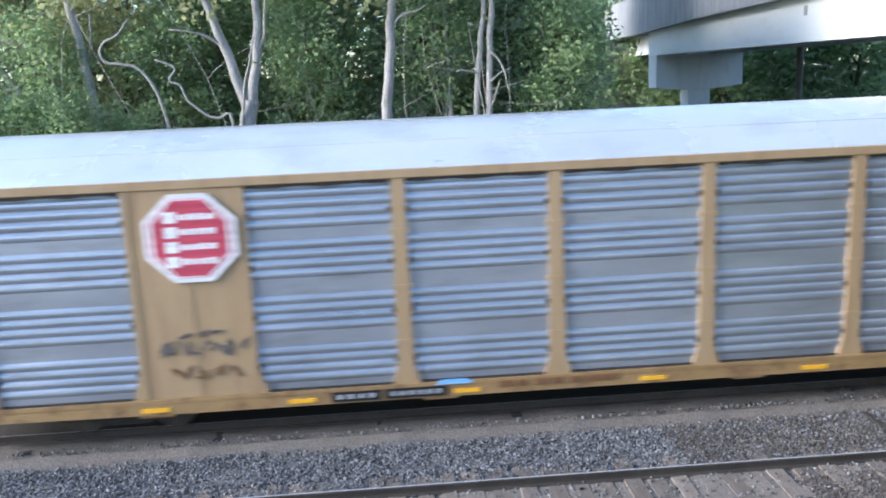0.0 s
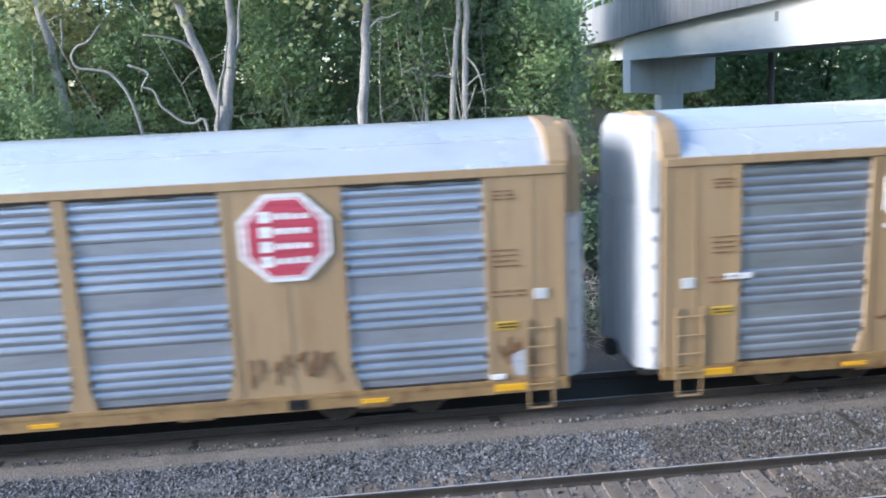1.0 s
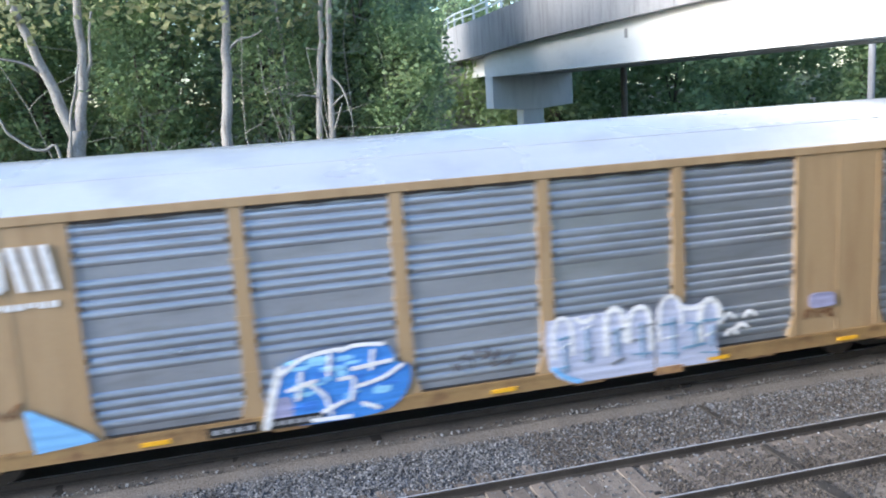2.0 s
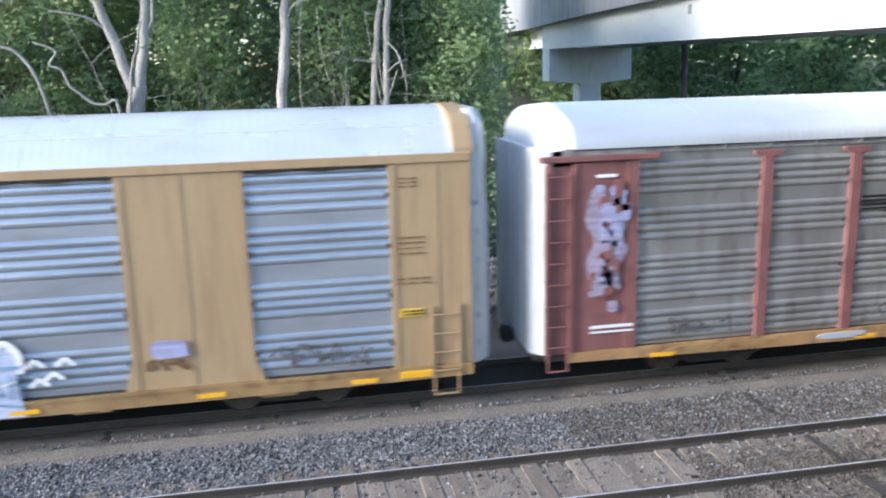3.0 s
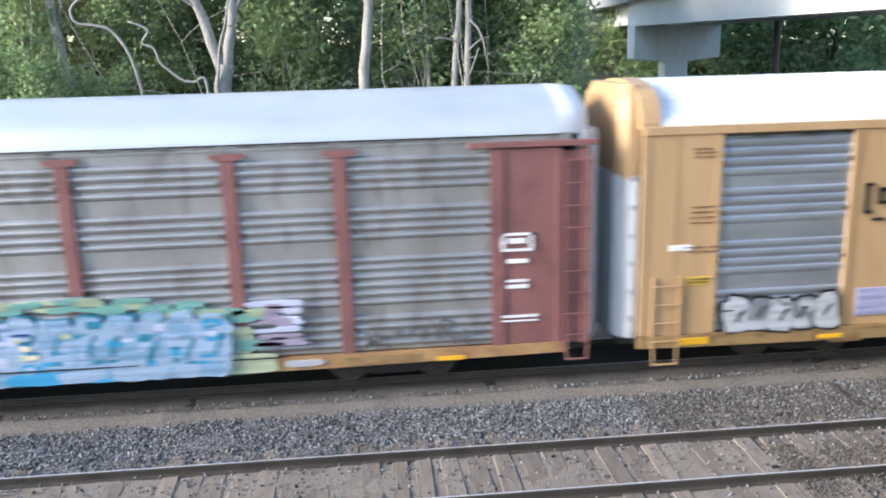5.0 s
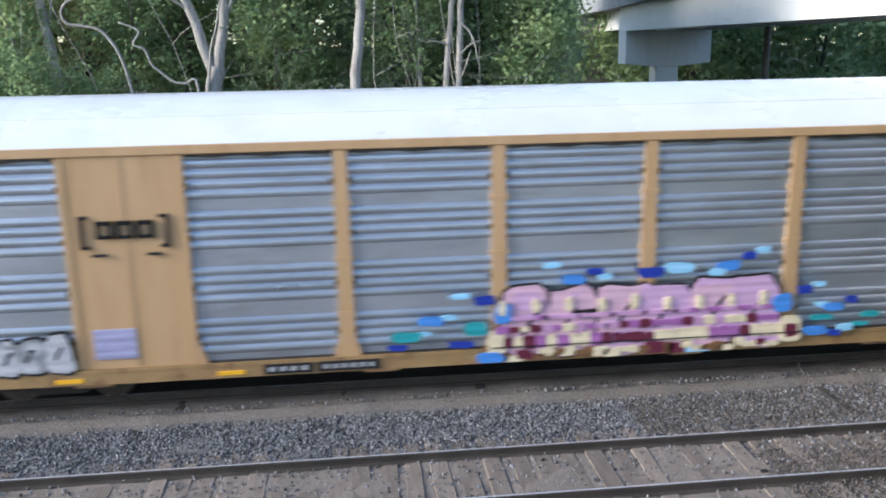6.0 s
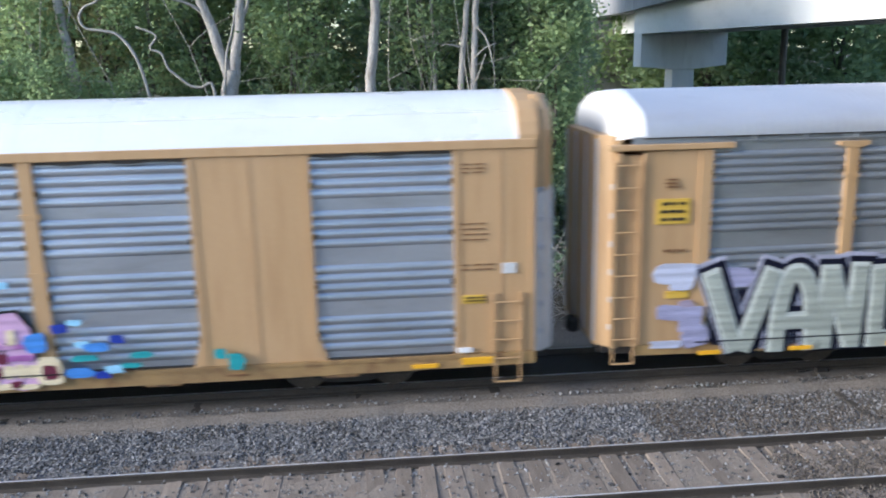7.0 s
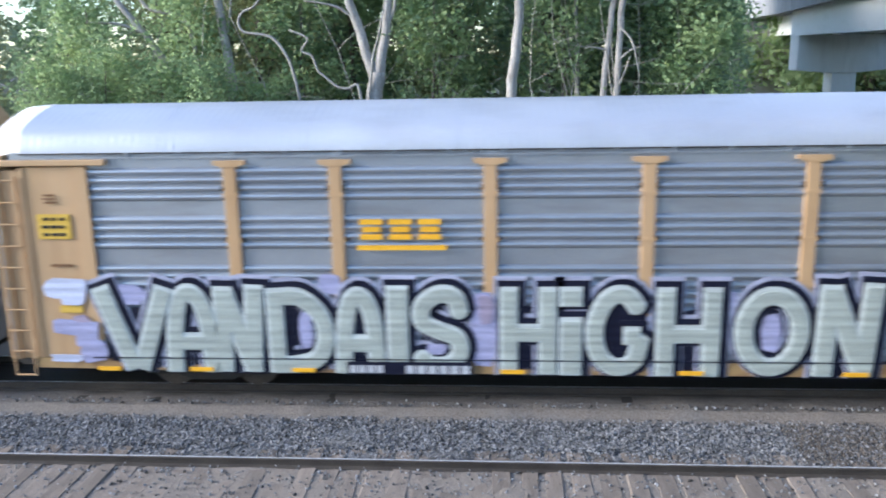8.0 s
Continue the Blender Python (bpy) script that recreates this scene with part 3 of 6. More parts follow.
def build_tree(name, label, height, r0, limbs, crown, leaf_mat, bark, seed, lean=(0, 0), n=4500, size=0.13, clumps=70, spread=0.42):
    """A tree at the origin: tapered trunk with limbs that reach into a crown of leaves."""
    rng = np.random.default_rng(seed)
    t = tagged(empty(name), label, "tree")
    bm = bmesh.new()
    k = 8
    pts = [(lean[0] * (i / k) ** 1.3 + 0.09 * math.sin(i * 1.3 + seed), lean[1] * (i / k) ** 1.3 + 0.09 * math.cos(i * 1.7 + seed), -0.5 + (height + 0.5) * i / k) for i in range(k + 1)]
    tube(bm, pts, [r0 * (1.35 if i == 0 else 1) * (1 - 0.75 * i / k) for i in range(k + 1)], 9)
    part("trunk", bm, bark, t)
    cs = crown_centres(rng, clumps, *crown)
    for i in range(limbs):
        j = 3 + i % (k - 3)
        a = Vector(pts[j])
        e = Vector(cs[i % len(cs)])
        e.z = max(e.z, a.z + 0.4)
        m = (a + e) / 2 + Vector((0, 0, -0.25))
        bm = bmesh.new()
        w = r0 * (0.42 - 0.03 * j)
        tube(bm, [a, m, e], [w, w * 0.65, w * 0.25], 6)
        part("limb", bm, bark, t)
    v, f = leaves(rng, cs, spread, n, size)
    mesh_np("crown", v, f, leaf_mat, t)
    return t


def at(m, x, y, z=0.0, rz=0.0):
    m.matrix_world = pose(x, y, z, 0, 0, rz)
    return m


def gz(y):
    return float(ground_height(np.array([0.0]), np.array([float(y)]))[0])


def build_woods():
    rng = random.Random(12)
    kinds = [
        build_tree("leafy_tree", "leafy green woodland tree with dense small leaves", 11, 0.16, 9, (1.2, 12.5, 2.3), LEAF, BARK_DARK, 21, n=16000, clumps=100, spread=0.33, size=0.094),
        build_tree("leafy_tree", "bluish green woodland tree with dense foliage", 12, 0.18, 9, (2.0, 13.5, 2.5), LEAF_BLUE, BARK_DARK, 22, n=16000, clumps=100, spread=0.34, size=0.094),
        build_tree("leafy_tree", "olive and yellow-green woodland tree", 12, 0.17, 9, (3.2, 13.5, 2.4), LEAF_YELLOW, BARK_DARK, 23, n=14000, clumps=85, spread=0.35, size=0.094),
        build_tree("slim_tree", "slim green understorey tree with drooping leaves", 8, 0.09, 7, (0.6, 9.2, 1.35), LEAF, BARK_DARK, 24, n=7000, clumps=80, spread=0.30, size=0.085),
    ]
    spots = [  # kind, x, y, turn
        (2, -20.5, 12.5, 10), (3, -15.8, 13.0, 80), (2, -12.2, 14.5, 140), (2, -8.6, 12.6, 200), (0, -5.4, 13.6, 260),
        (0, -1.9, 12.4, 30), (1, 1.6, 14.2, 310), (0, 4.6, 13.2, 120), (1, 5.0, 12.2, 60), (2, 2.9, 17.5, 15), (0, 6.3, 16.4, 225),
        (2, -2.6, 17.8, 170), (1, -6.9, 17.6, 20), (2, -13.6, 17.6, 95), (0, -11.3, 18.4, 280), (2, -22.6, 16.2, 45), (1, -25.0, 12.0, 15),
        (3, -2.3, 10.4, 0), (3, 1.75, 10.3, 100), (3, 5.6, 10.4, 200), (3, -6.6, 10.8, 300), (3, -10.2, 10.2, 50), (3, 5.9, 9.8, 150), (3, -13.6, 10.6, 20),
        (0, 7.4, 21.4, 70), (1, 8.4, 27.0, 190)]
    first = set()
    for k, x, y, rz in spots:
        m = pose(x, y, gz(y), 0, 0, rz)
        if k in first:
            copy_thing(kinds[k], m)
        else:
            first.add(k)
            kinds[k].matrix_world = m
    # low growth before the leaning trunks
    for x, y, rz, k in ((-8.9, 8.4, 30, 0.74), (-10.4, 8.6, 140, 0.72), (-12.2, 8.7, 250, 0.78), (-14.2, 8.8, 70, 0.74), (-7.4, 8.9, 200, 0.66)):
        copy_thing(kinds[3], pose(x, y, gz(y), 0, 0, rz) @ Matrix.Scale(k, 4))
    # broad green trees beyond the overpass
    wide = build_tree("broad_tree", "broad bright green tree beyond the overpass", 10, 0.24, 10, (0.4, 11.5, 4.2), LEAF, BARK_DARK, 31, n=9000, clumps=100, spread=0.62, size=0.22)
    spots = [(20.5, 33.0, 0), (27.5, 31.0, 70), (34.5, 34.0, 150), (42, 32, 220), (50, 35, 300), (58, 33, 20), (24, 40, 90), (38, 42, 200), (66, 38, 240), (16, 38, 10)]
    wide.matrix_world = pose(spots[0][0], spots[0][1], 0.1, 0, 0, spots[0][2])
    for x, y, rz in spots[1:]:
        copy_thing(wide, pose(x, y, 0.1, 0, 0, rz))
    # low shrubs along the wood's edge
    r = np.random.default_rng(41)
    sh = tagged(empty("shrub"), "low dark green shrub in leaf litter", "shrub")
    cs = crown_centres(r, 36, 0.1, 2.3, 1.15)
    bm = bmesh.new()
    for i in range(7):
        e = Vector(cs[i])
        tube(bm, [(0, 0, -0.3), e * 0.5 + Vector((0, 0, 0.1)), e], [0.035, 0.022, 0.008], 5)
    part("stems", bm, BARK_DARK, sh)
    v, f = leaves(r, cs, 0.24, 2000, 0.105)
    mesh_np("foliage", v, f, LEAF_BLUE, sh)
    rr = random.Random(5)
    xs = [-21 + 1.75 * i for i in range(19)]
    for i, x in enumerate(xs):
        m = pose(x + rr.uniform(-0.5, 0.5), rr.uniform(8.2, 9.6), gz(9), 0, 0, rr.uniform(0, 360))
        if i == 0:
            sh.matrix_world = m
        else:
            copy_thing(sh, m)
    # far woods closing the view; stands at negative y are unseen, added to block sky light
    r = np.random.default_rng(51)
    vs, fs, off = [], [], 0
    for x0, x1, y0, y1, n, size, top in ((-12, 8.6, 20, 27, 24000, 0.27, 16), (-48, -12, 20, 27, 12000, 0.26, 8.2), (10, 110, 46, 60, 16000, 0.5, 16), (-110, -24, 14, 30, 14000, 0.4, 14), (23, 75, -50, -5, 34000, 0.6, 19), (10.8, 15.6, -14.5, -9.8, 12000, 0.25, 10), (-60, 16, -90, -70, 12000, 0.6, 12)):
        c = np.stack([r.uniform(x0, x1, 900), r.uniform(y0, y1, 900), r.uniform(-0.3, 1, 900) ** 1 * top], 1)
        v, f = leaves(r, c, 0.75, n, size)
        vs.append(v)
        fs.append(f + off)
        off += len(v)
    far = mesh_np("woods_and_blockers", np.concatenate(vs), np.concatenate(fs), LEAF_SHADE)
    tagged(far, "dense dark green woods closing the view behind the trees, with unseen stands added to block light", "woods", kind="stuff")


build_woods()


def smooth_line(pts, sub=4):
    """A flowing curve through the points, with a slight waver."""
    p = [Vector(q) for q in pts]
    p = [p[0] * 2 - p[1]] + p + [p[-1] * 2 - p[-2]]
    out = []
    for i in range(1, len(p) - 2):
        for k in range(sub):
            t = k / sub
            a, b, c, d = p[i - 1], p[i], p[i + 1], p[i + 2]
            q = 0.5 * (2 * b + (c - a) * t + (2 * a - 5 * b + 4 * c - d) * t * t + (3 * b - a - 3 * c + d) * t ** 3)
            out.append(q + Vector((0.018 * math.sin(5.1 * q.z + q.x), 0.02 * math.cos(4.3 * q.z), 0)))
    return out + [p[-2]]


def bare_trunk(label, stems, n=1100, z=(8.6, 13.5), seed=1, mat=None):
    """A pale trunk in bent lengths with side branches; a thin crown above."""
    t = tagged(empty("pale_tree", pose(stems[0][0][0][0], stems[0][0][0][1], 0.25)), label, "tree")
    o = t.matrix_world.translation
    for k, (pts, r0, r1) in enumerate(stems):
        bm = bmesh.new()
        pts = smooth_line(pts)
        m = len(pts) - 1
        tube(bm, [Vector(p) - o for p in pts], [r0 + (r1 - r0) * i / m for i in range(m + 1)], 9 if r0 > 0.08 else 6)
        part("trunk" if k == 0 else "branch", bm, BARK if r0 > 0.06 else TWIG, t)
    if n:
        rng = np.random.default_rng(seed)
        cs = crown_centres(rng, 40, z[0], z[1], 2.0)
        v, f = leaves(rng, cs, 0.4, n, 0.13)
        mesh_np("crown", v, f, mat or LEAF_YELLOW, t)
    return t


def build_trunks():
    bare_trunk("pale grey forked woodland tree with bare lower trunk", [
        ([(-4.0, 9.0, -0.2), (-3.95, 9, 2.5), (-3.98, 9.0, 4.6), (-3.98, 9, 5.5), (-3.86, 9, 6.1)], 0.31, 0.23),
        ([(-3.86, 9, 5.95), (-3.72, 9, 6.6), (-3.56, 9.0, 7.5), (-3.50, 9.05, 8.2), (-3.5, 9.1, 9.0), (-3.4, 9.2, 12)], 0.17, 0.10),
        ([(-3.98, 9, 5.8), (-4.15, 9.0, 6.5), (-4.45, 8.95, 7.55), (-4.72, 8.9, 8.4), (-4.95, 8.9, 9.1), (-5.6, 8.9, 11.5)], 0.17, 0.10),
        ([(-3.55, 9, 7.4), (-3.30, 8.95, 7.9), (-3.28, 8.9, 8.4), (-3.1, 8.9, 9.3)], 0.06, 0.03),
        ([(-4.45, 8.95, 7.6), (-4.9, 8.8, 7.95), (-5.4, 8.7, 8.1), (-5.95, 8.7, 8.18)], 0.055, 0.02),
        ([(-4.1, 8.8, 5.0), (-4.05, 8.7, 6.0), (-3.85, 8.7, 6.9), (-3.6, 8.8, 7.9)], 0.045, 0.025)], seed=61)
    bare_trunk("slender pale straight tree trunk", [
        ([(0.0, 9.0, -0.2), (0.02, 9, 2.0), (0.1, 9, 4.5), (0.16, 9, 5.8), (0.33, 9.0, 7.2), (0.36, 9, 8.0), (0.46, 9, 8.9), (0.6, 9, 13)], 0.20, 0.11),
        ([(0.40, 9, 8.0), (0.75, 8.9, 8.35), (1.15, 8.9, 8.45), (1.45, 8.8, 8.6)], 0.045, 0.02)], seed=62)
    bare_trunk("two thin pale trunks with dead twigs", [
        ([(3.1, 9.2, -0.2), (3.2, 9.2, 3.0), (3.28, 9.2, 5.6), (3.36, 9.2, 7.7), (3.45, 9.2, 8.8), (3.6, 9.2, 12)], 0.12, 0.08),
        ([(2.8, 9.3, -0.2), (2.86, 9.3, 3.0), (2.90, 9.3, 5.6), (3.1, 9.3, 7.7), (3.22, 9.3, 8.8), (3.3, 9.3, 12)], 0.12, 0.07),
        ([(3.35, 9.1, 7.2), (3.6, 9.0, 6.9), (3.8, 9, 6.4), (3.9, 9.0, 5.7)], 0.04, 0.02),
        ([(3.32, 9.1, 6.3), (3.65, 9.0, 6.6), (3.95, 9.0, 6.7)], 0.03, 0.015),
        ([(3.32, 9.1, 5.6), (3.5, 8.9, 6.1), (3.62, 8.9, 6.4)], 0.03, 0.015),
        ([(2.95, 9.2, 6.6), (2.5, 9.1, 6.7), (2.3, 9.1, 6.65)], 0.03, 0.015)], seed=63, mat=LEAF_BLUE)
    bare_trunk("thin pale sapling trunk", [([(2.1, 10.2, -0.2), (2.2, 10.2, 4), (2.16, 10.2, 6.3), (2.12, 10.2, 7.8), (1.9, 10.2, 11)], 0.09, 0.05)], n=500, seed=64)
    bare_trunk("pale leaning woodland trunk", [
        ([(-8.5, 10.0, -0.2), (-8.6, 10, 4.0), (-8.87, 10, 7.5), (-9.15, 10, 9.3), (-9.6, 10, 12)], 0.20, 0.10),
        ([(-8.8, 10, 7.2), (-8.6, 9.9, 7.8), (-8.5, 9.9, 8.8)], 0.05, 0.03)], seed=65)
    bare_trunk("fallen pale trunk leaning among the foliage", [
        ([(-9.2, 10.5, 4.0), (-10.2, 10.2, 5.8), (-10.7, 10.0, 6.4), (-11.4, 9.9, 7.4), (-12.3, 9.9, 8.6), (-12.9, 9.9, 9.6)], 0.14, 0.08),
        ([(-11.4, 9.9, 7.4), (-12.2, 9.8, 7.7), (-13.2, 9.8, 7.75)], 0.06, 0.03),
        ([(-9.2, 10.4, 4.0), (-9.2, 10.4, 1.0), (-9.2, 10.4, -0.2)], 0.14, 0.16)], n=0, seed=66)
    bare_trunk("bare pale limb bending over the foliage", [
        ([(-9.6, 9.9, -0.2), (-9.6, 9.8, 5.0), (-9.85, 9.8, 7.4), (-10.3, 9.8, 7.95), (-11.0, 9.7, 8.1), (-11.6, 9.7, 8.7)], 0.10, 0.05)], n=0, seed=67)
    bare_trunk("bare twisting pale vine stem", [
        ([(-6.0, 8.5, -0.2), (-6.1, 8.5, 3.0), (-6.2, 8.5, 5.4), (-6.45, 8.5, 6.45), (-6.85, 8.5, 7.1), (-7.3, 8.5, 7.25), (-7.75, 8.5, 7.33), (-7.9, 8.5, 7.62), (-7.75, 8.5, 7.9), (-7.4, 8.5, 8.05), (-7.0, 8.5, 8.5)], 0.055, 0.03)], n=0)
    bare_trunk("bare crooked pale branch beside the forked tree", [
        ([(-4.25, 8.55, -0.2), (-4.3, 8.5, 3.0), (-4.35, 8.5, 5.55), (-4.7, 8.5, 5.62), (-5.0, 8.5, 5.68), (-5.35, 8.5, 5.95), (-5.62, 8.5, 6.2), (-5.76, 8.5, 6.6), (-6.05, 8.5, 6.75), (-5.85, 8.5, 7.1), (-6.4, 8.5, 7.35)], 0.05, 0.028)], n=0)
    p = tagged(empty("utility_pole", pose(36.6, 25, -0.2)), "slim grey pole standing before the trees", "pole")
    bm = bmesh.new()
    rod(bm, (0, 0, -0.2), (0, 0, 9.5), 0.2, 10)
    part("shaft", bm, CONCRETE, p)
    # stands in for a shaded grey column; dark bark colour carries its shade
    p = tagged(empty("utility_pole", pose(19.4, 21.9, -0.2)), "slim column behind the overpass pier, its shade put into a dark colour", "pole")
    bm = bmesh.new()
    rod(bm, (0, 0, -0.2), (0, 0, 8.2), 0.16, 10)
    part("shaft", bm, BARK_DARK, p)


build_trunks()


def dead_brush():
    """Tangled dry sticks and low weeds on the bank behind the train's track."""
    rng = np.random.default_rng(81)
    n = 9000
    c = np.stack([rng.uniform(-20, 22, n), rng.uniform(2.6, 8.6, n), np.zeros(n)], 1)
    c[:, 2] = ground_height(c[:, 0], c[:, 1]) + rng.uniform(0, 1, n) ** 2 * 0.9
    d = rng.normal(0, 1, (n, 3))
    d[:, 2] = np.abs(d[:, 2]) * 0.7
    d /= np.linalg.norm(d, axis=1, keepdims=True)
    h = np.cross(d, rng.normal(0, 1, (n, 3)))
    h /= np.linalg.norm(h, axis=1, keepdims=True)
    k = np.cross(d, h)
    w, ln = rng.uniform(0.008, 0.02, (n, 1)), rng.uniform(0.2, 0.75, (n, 1))
    a, b = c - d * ln * 0.3, c + d * ln
    v = np.stack([a + h * w, a - h * w * 0.5 + k * w * 0.8, a - h * w * 0.5 - k * w * 0.8, b + h * w * 0.5, b - h * w * 0.25 + k * w * 0.4, b - h * w * 0.25 - k * w * 0.4], 1).reshape(-1, 3)
    o = 6 * np.arange(n)[:, None]
    f = np.concatenate([o + np.array([[0, 1, 4, 3]]), o + np.array([[1, 2, 5, 4]]), o + np.array([[2, 0, 3, 5]])])
    tagged(mesh_np("dead_brush", v, f, TWIG), "tangled dry grey sticks on the bank behind the tracks", "brush", kind="stuff")
    cs = np.stack([rng.uniform(-20, 22, 170), rng.uniform(4.0, 8.4, 170), rng.uniform(0.0, 0.9, 170)], 1)
    v, f = leaves(rng, cs, 0.3, 7000, 0.085)
    tagged(mesh_np("weeds", v, f, LEAF_BLUE), "low green weeds on the bank behind the tracks", "weeds", kind="stuff")


dead_brush()


def bare_saplings():
    """Thin bare grey stems and hanging vines standing among the foliage."""
    rng = random.Random(91)
    bm = bmesh.new()

    def wander(p, d, length, r, depth):
        pts, steps = [p.copy()], 6
        for i in range(steps):
            d = (d + Vector((rng.uniform(-1, 1), rng.uniform(-0.5, 0.5), rng.uniform(-0.5, 0.6))) * 0.28).normalized()
            pts.append(pts[-1] + d * length / steps)
        tube(bm, pts, [r * (1 - 0.75 * i / steps) for i in range(steps + 1)], 4)
        if depth:
            for i in range(2, steps + 1):
                if rng.random() < 0.45:
                    side = Vector((rng.choice((-1, 1)) * rng.uniform(0.5, 1), rng.uniform(-0.6, 0.2), rng.uniform(-0.1, 0.9))).normalized()
                    wander(pts[i], side, length * rng.uniform(0.12, 0.3), r * 0.5, depth - 1)

    for i in range(22):
        x = rng.uniform(1.6, 4.2) if i % 2 == 0 else rng.uniform(-13, 4.5)
        y = rng.uniform(8.3, 9.8)
        wander(Vector((x, y, 0.0)), Vector((rng.uniform(-0.25, 0.25), 0, 1)), rng.uniform(7.0, 10.5), rng.uniform(0.02, 0.036), 2)
    tagged(part("bare_saplings", bm, TWIG), "thin bare grey saplings and vines among the foliage", "saplings", kind="stuff")


bare_saplings()


# ---- auto rack wagons; local origin at the middle of the car on the rail heads, near side at -y ----
def screen_profile(z0, z1, groups, face, depth):
    """Upright profile of a pressed sheet: smooth bands and groups of half-round ribs."""
    pts = [(face, z0)]
    for first, count, step in groups:
        for i in range(count):
            z = first + i * step
            w = step * 0.45
            pts += [(face, z - w), (face - depth * 0.75, z - w * 0.55), (face - depth, z), (face - depth * 0.75, z + w * 0.55), (face, z + w)]
    pts.append((face, z1))
    return pts


GROUPS_1 = [(1.10, 4, 0.178), (2.08, 4, 0.178), (3.10, 4, 0.18), (4.02, 4, 0.185)]
GROUPS_2 = [(1.02, 4, 0.165), (1.84, 4, 0.165), (2.50, 2, 0.15), (3.10, 4, 0.165), (4.02, 4, 0.160)]


LATCH = []


def latch_mesh():
    """One small dark latch plate with a bolt, shared by all screens."""
    if not LATCH:
        bm = bmesh.new()
        box(bm, -0.035, 0.035, -0.045, 0.005, -0.045, 0.045, 0.008)
        rod(bm, (0, -0.06, 0), (0, -0.04, 0), 0.018, 6)
        me = bpy.data.meshes.new("latch")
        bm.to_mesh(me)
        bm.free()
        me.materials.append(BLACK)
        LATCH.append(me)
    return LATCH[0]


def screen(parent, x0, x1, z0, z1, groups, material, face=-1.555, depth=0.032):
    bm = bmesh.new()
    prof = screen_profile(z0, z1, groups, face, depth)
    sweep(bm, prof, x0, x1, steps=1)
    # folded side returns give the sheet its thickness
    for x in (x0, x1):
        box(bm, x - 0.012, x + 0.012, face - 0.012, face + 0.05, z0, z1)
    p = part("screen_panel", bm, material, parent)
    twin(p)
    k = z0 + 0.45
    while k < z1:
        for x in (x0 + 0.03, x1 - 0.03):
            o = new("latch", latch_mesh())
            o.parent = p
            o.matrix_basis = pose(x, face, k)
        k += 0.95
    return p


def both(p):
    twin(p)
    return p


def add_bogie(car, x):
    bm = bmesh.new()
    for y in (-1.0, 1.0):
        poly = [(-1.15, 0.32), (-1.1, 0.58), (-0.55, 0.62), (-0.35, 0.72), (0.35, 0.72), (0.55, 0.62), (1.1, 0.58), (1.15, 0.32), (0.7, 0.34), (0.4, 0.22), (-0.4, 0.22), (-0.7, 0.34)]
        prism(bm, poly, y - 0.09, y + 0.09)
    box(bm, -0.2, 0.2, -1.0, 1.0, 0.3, 0.7, 0.02)
    b = part("bogie_frame", bm, BLACK, car)
    b.matrix_basis = pose(x, 0, 0)
    made = []
    for dx in (-0.86, 0.86):
        bm = bmesh.new()
        for y in (-0.7525, 0.7525):
            rod(bm, (0, y - 0.065, 0), (0, y + 0.065, 0), 0.42, 28)
            rod(bm, (0, y - (0.085 if y > 0 else -0.02), 0), (0, y + (0.085 if y < 0 else -0.02), 0), 0.445, 28)
        rod(bm, (0, -1.05, 0), (0, 1.05, 0), 0.085, 12)
        for i in range(5):
            a = i * math.tau / 5
            for s in (-0.82, 0.82):
                rod(bm, (0.25 * math.cos(a), s - 0.01, 0.25 * math.sin(a)), (0.25 * math.cos(a), s + 0.01, 0.25 * math.sin(a)), 0.05, 8)
        w = part("wheelset", bm, WHEEL, car)
        w.matrix_basis = pose(x + dx, 0, 0.42)
        made.append((w, x + dx))
    return made


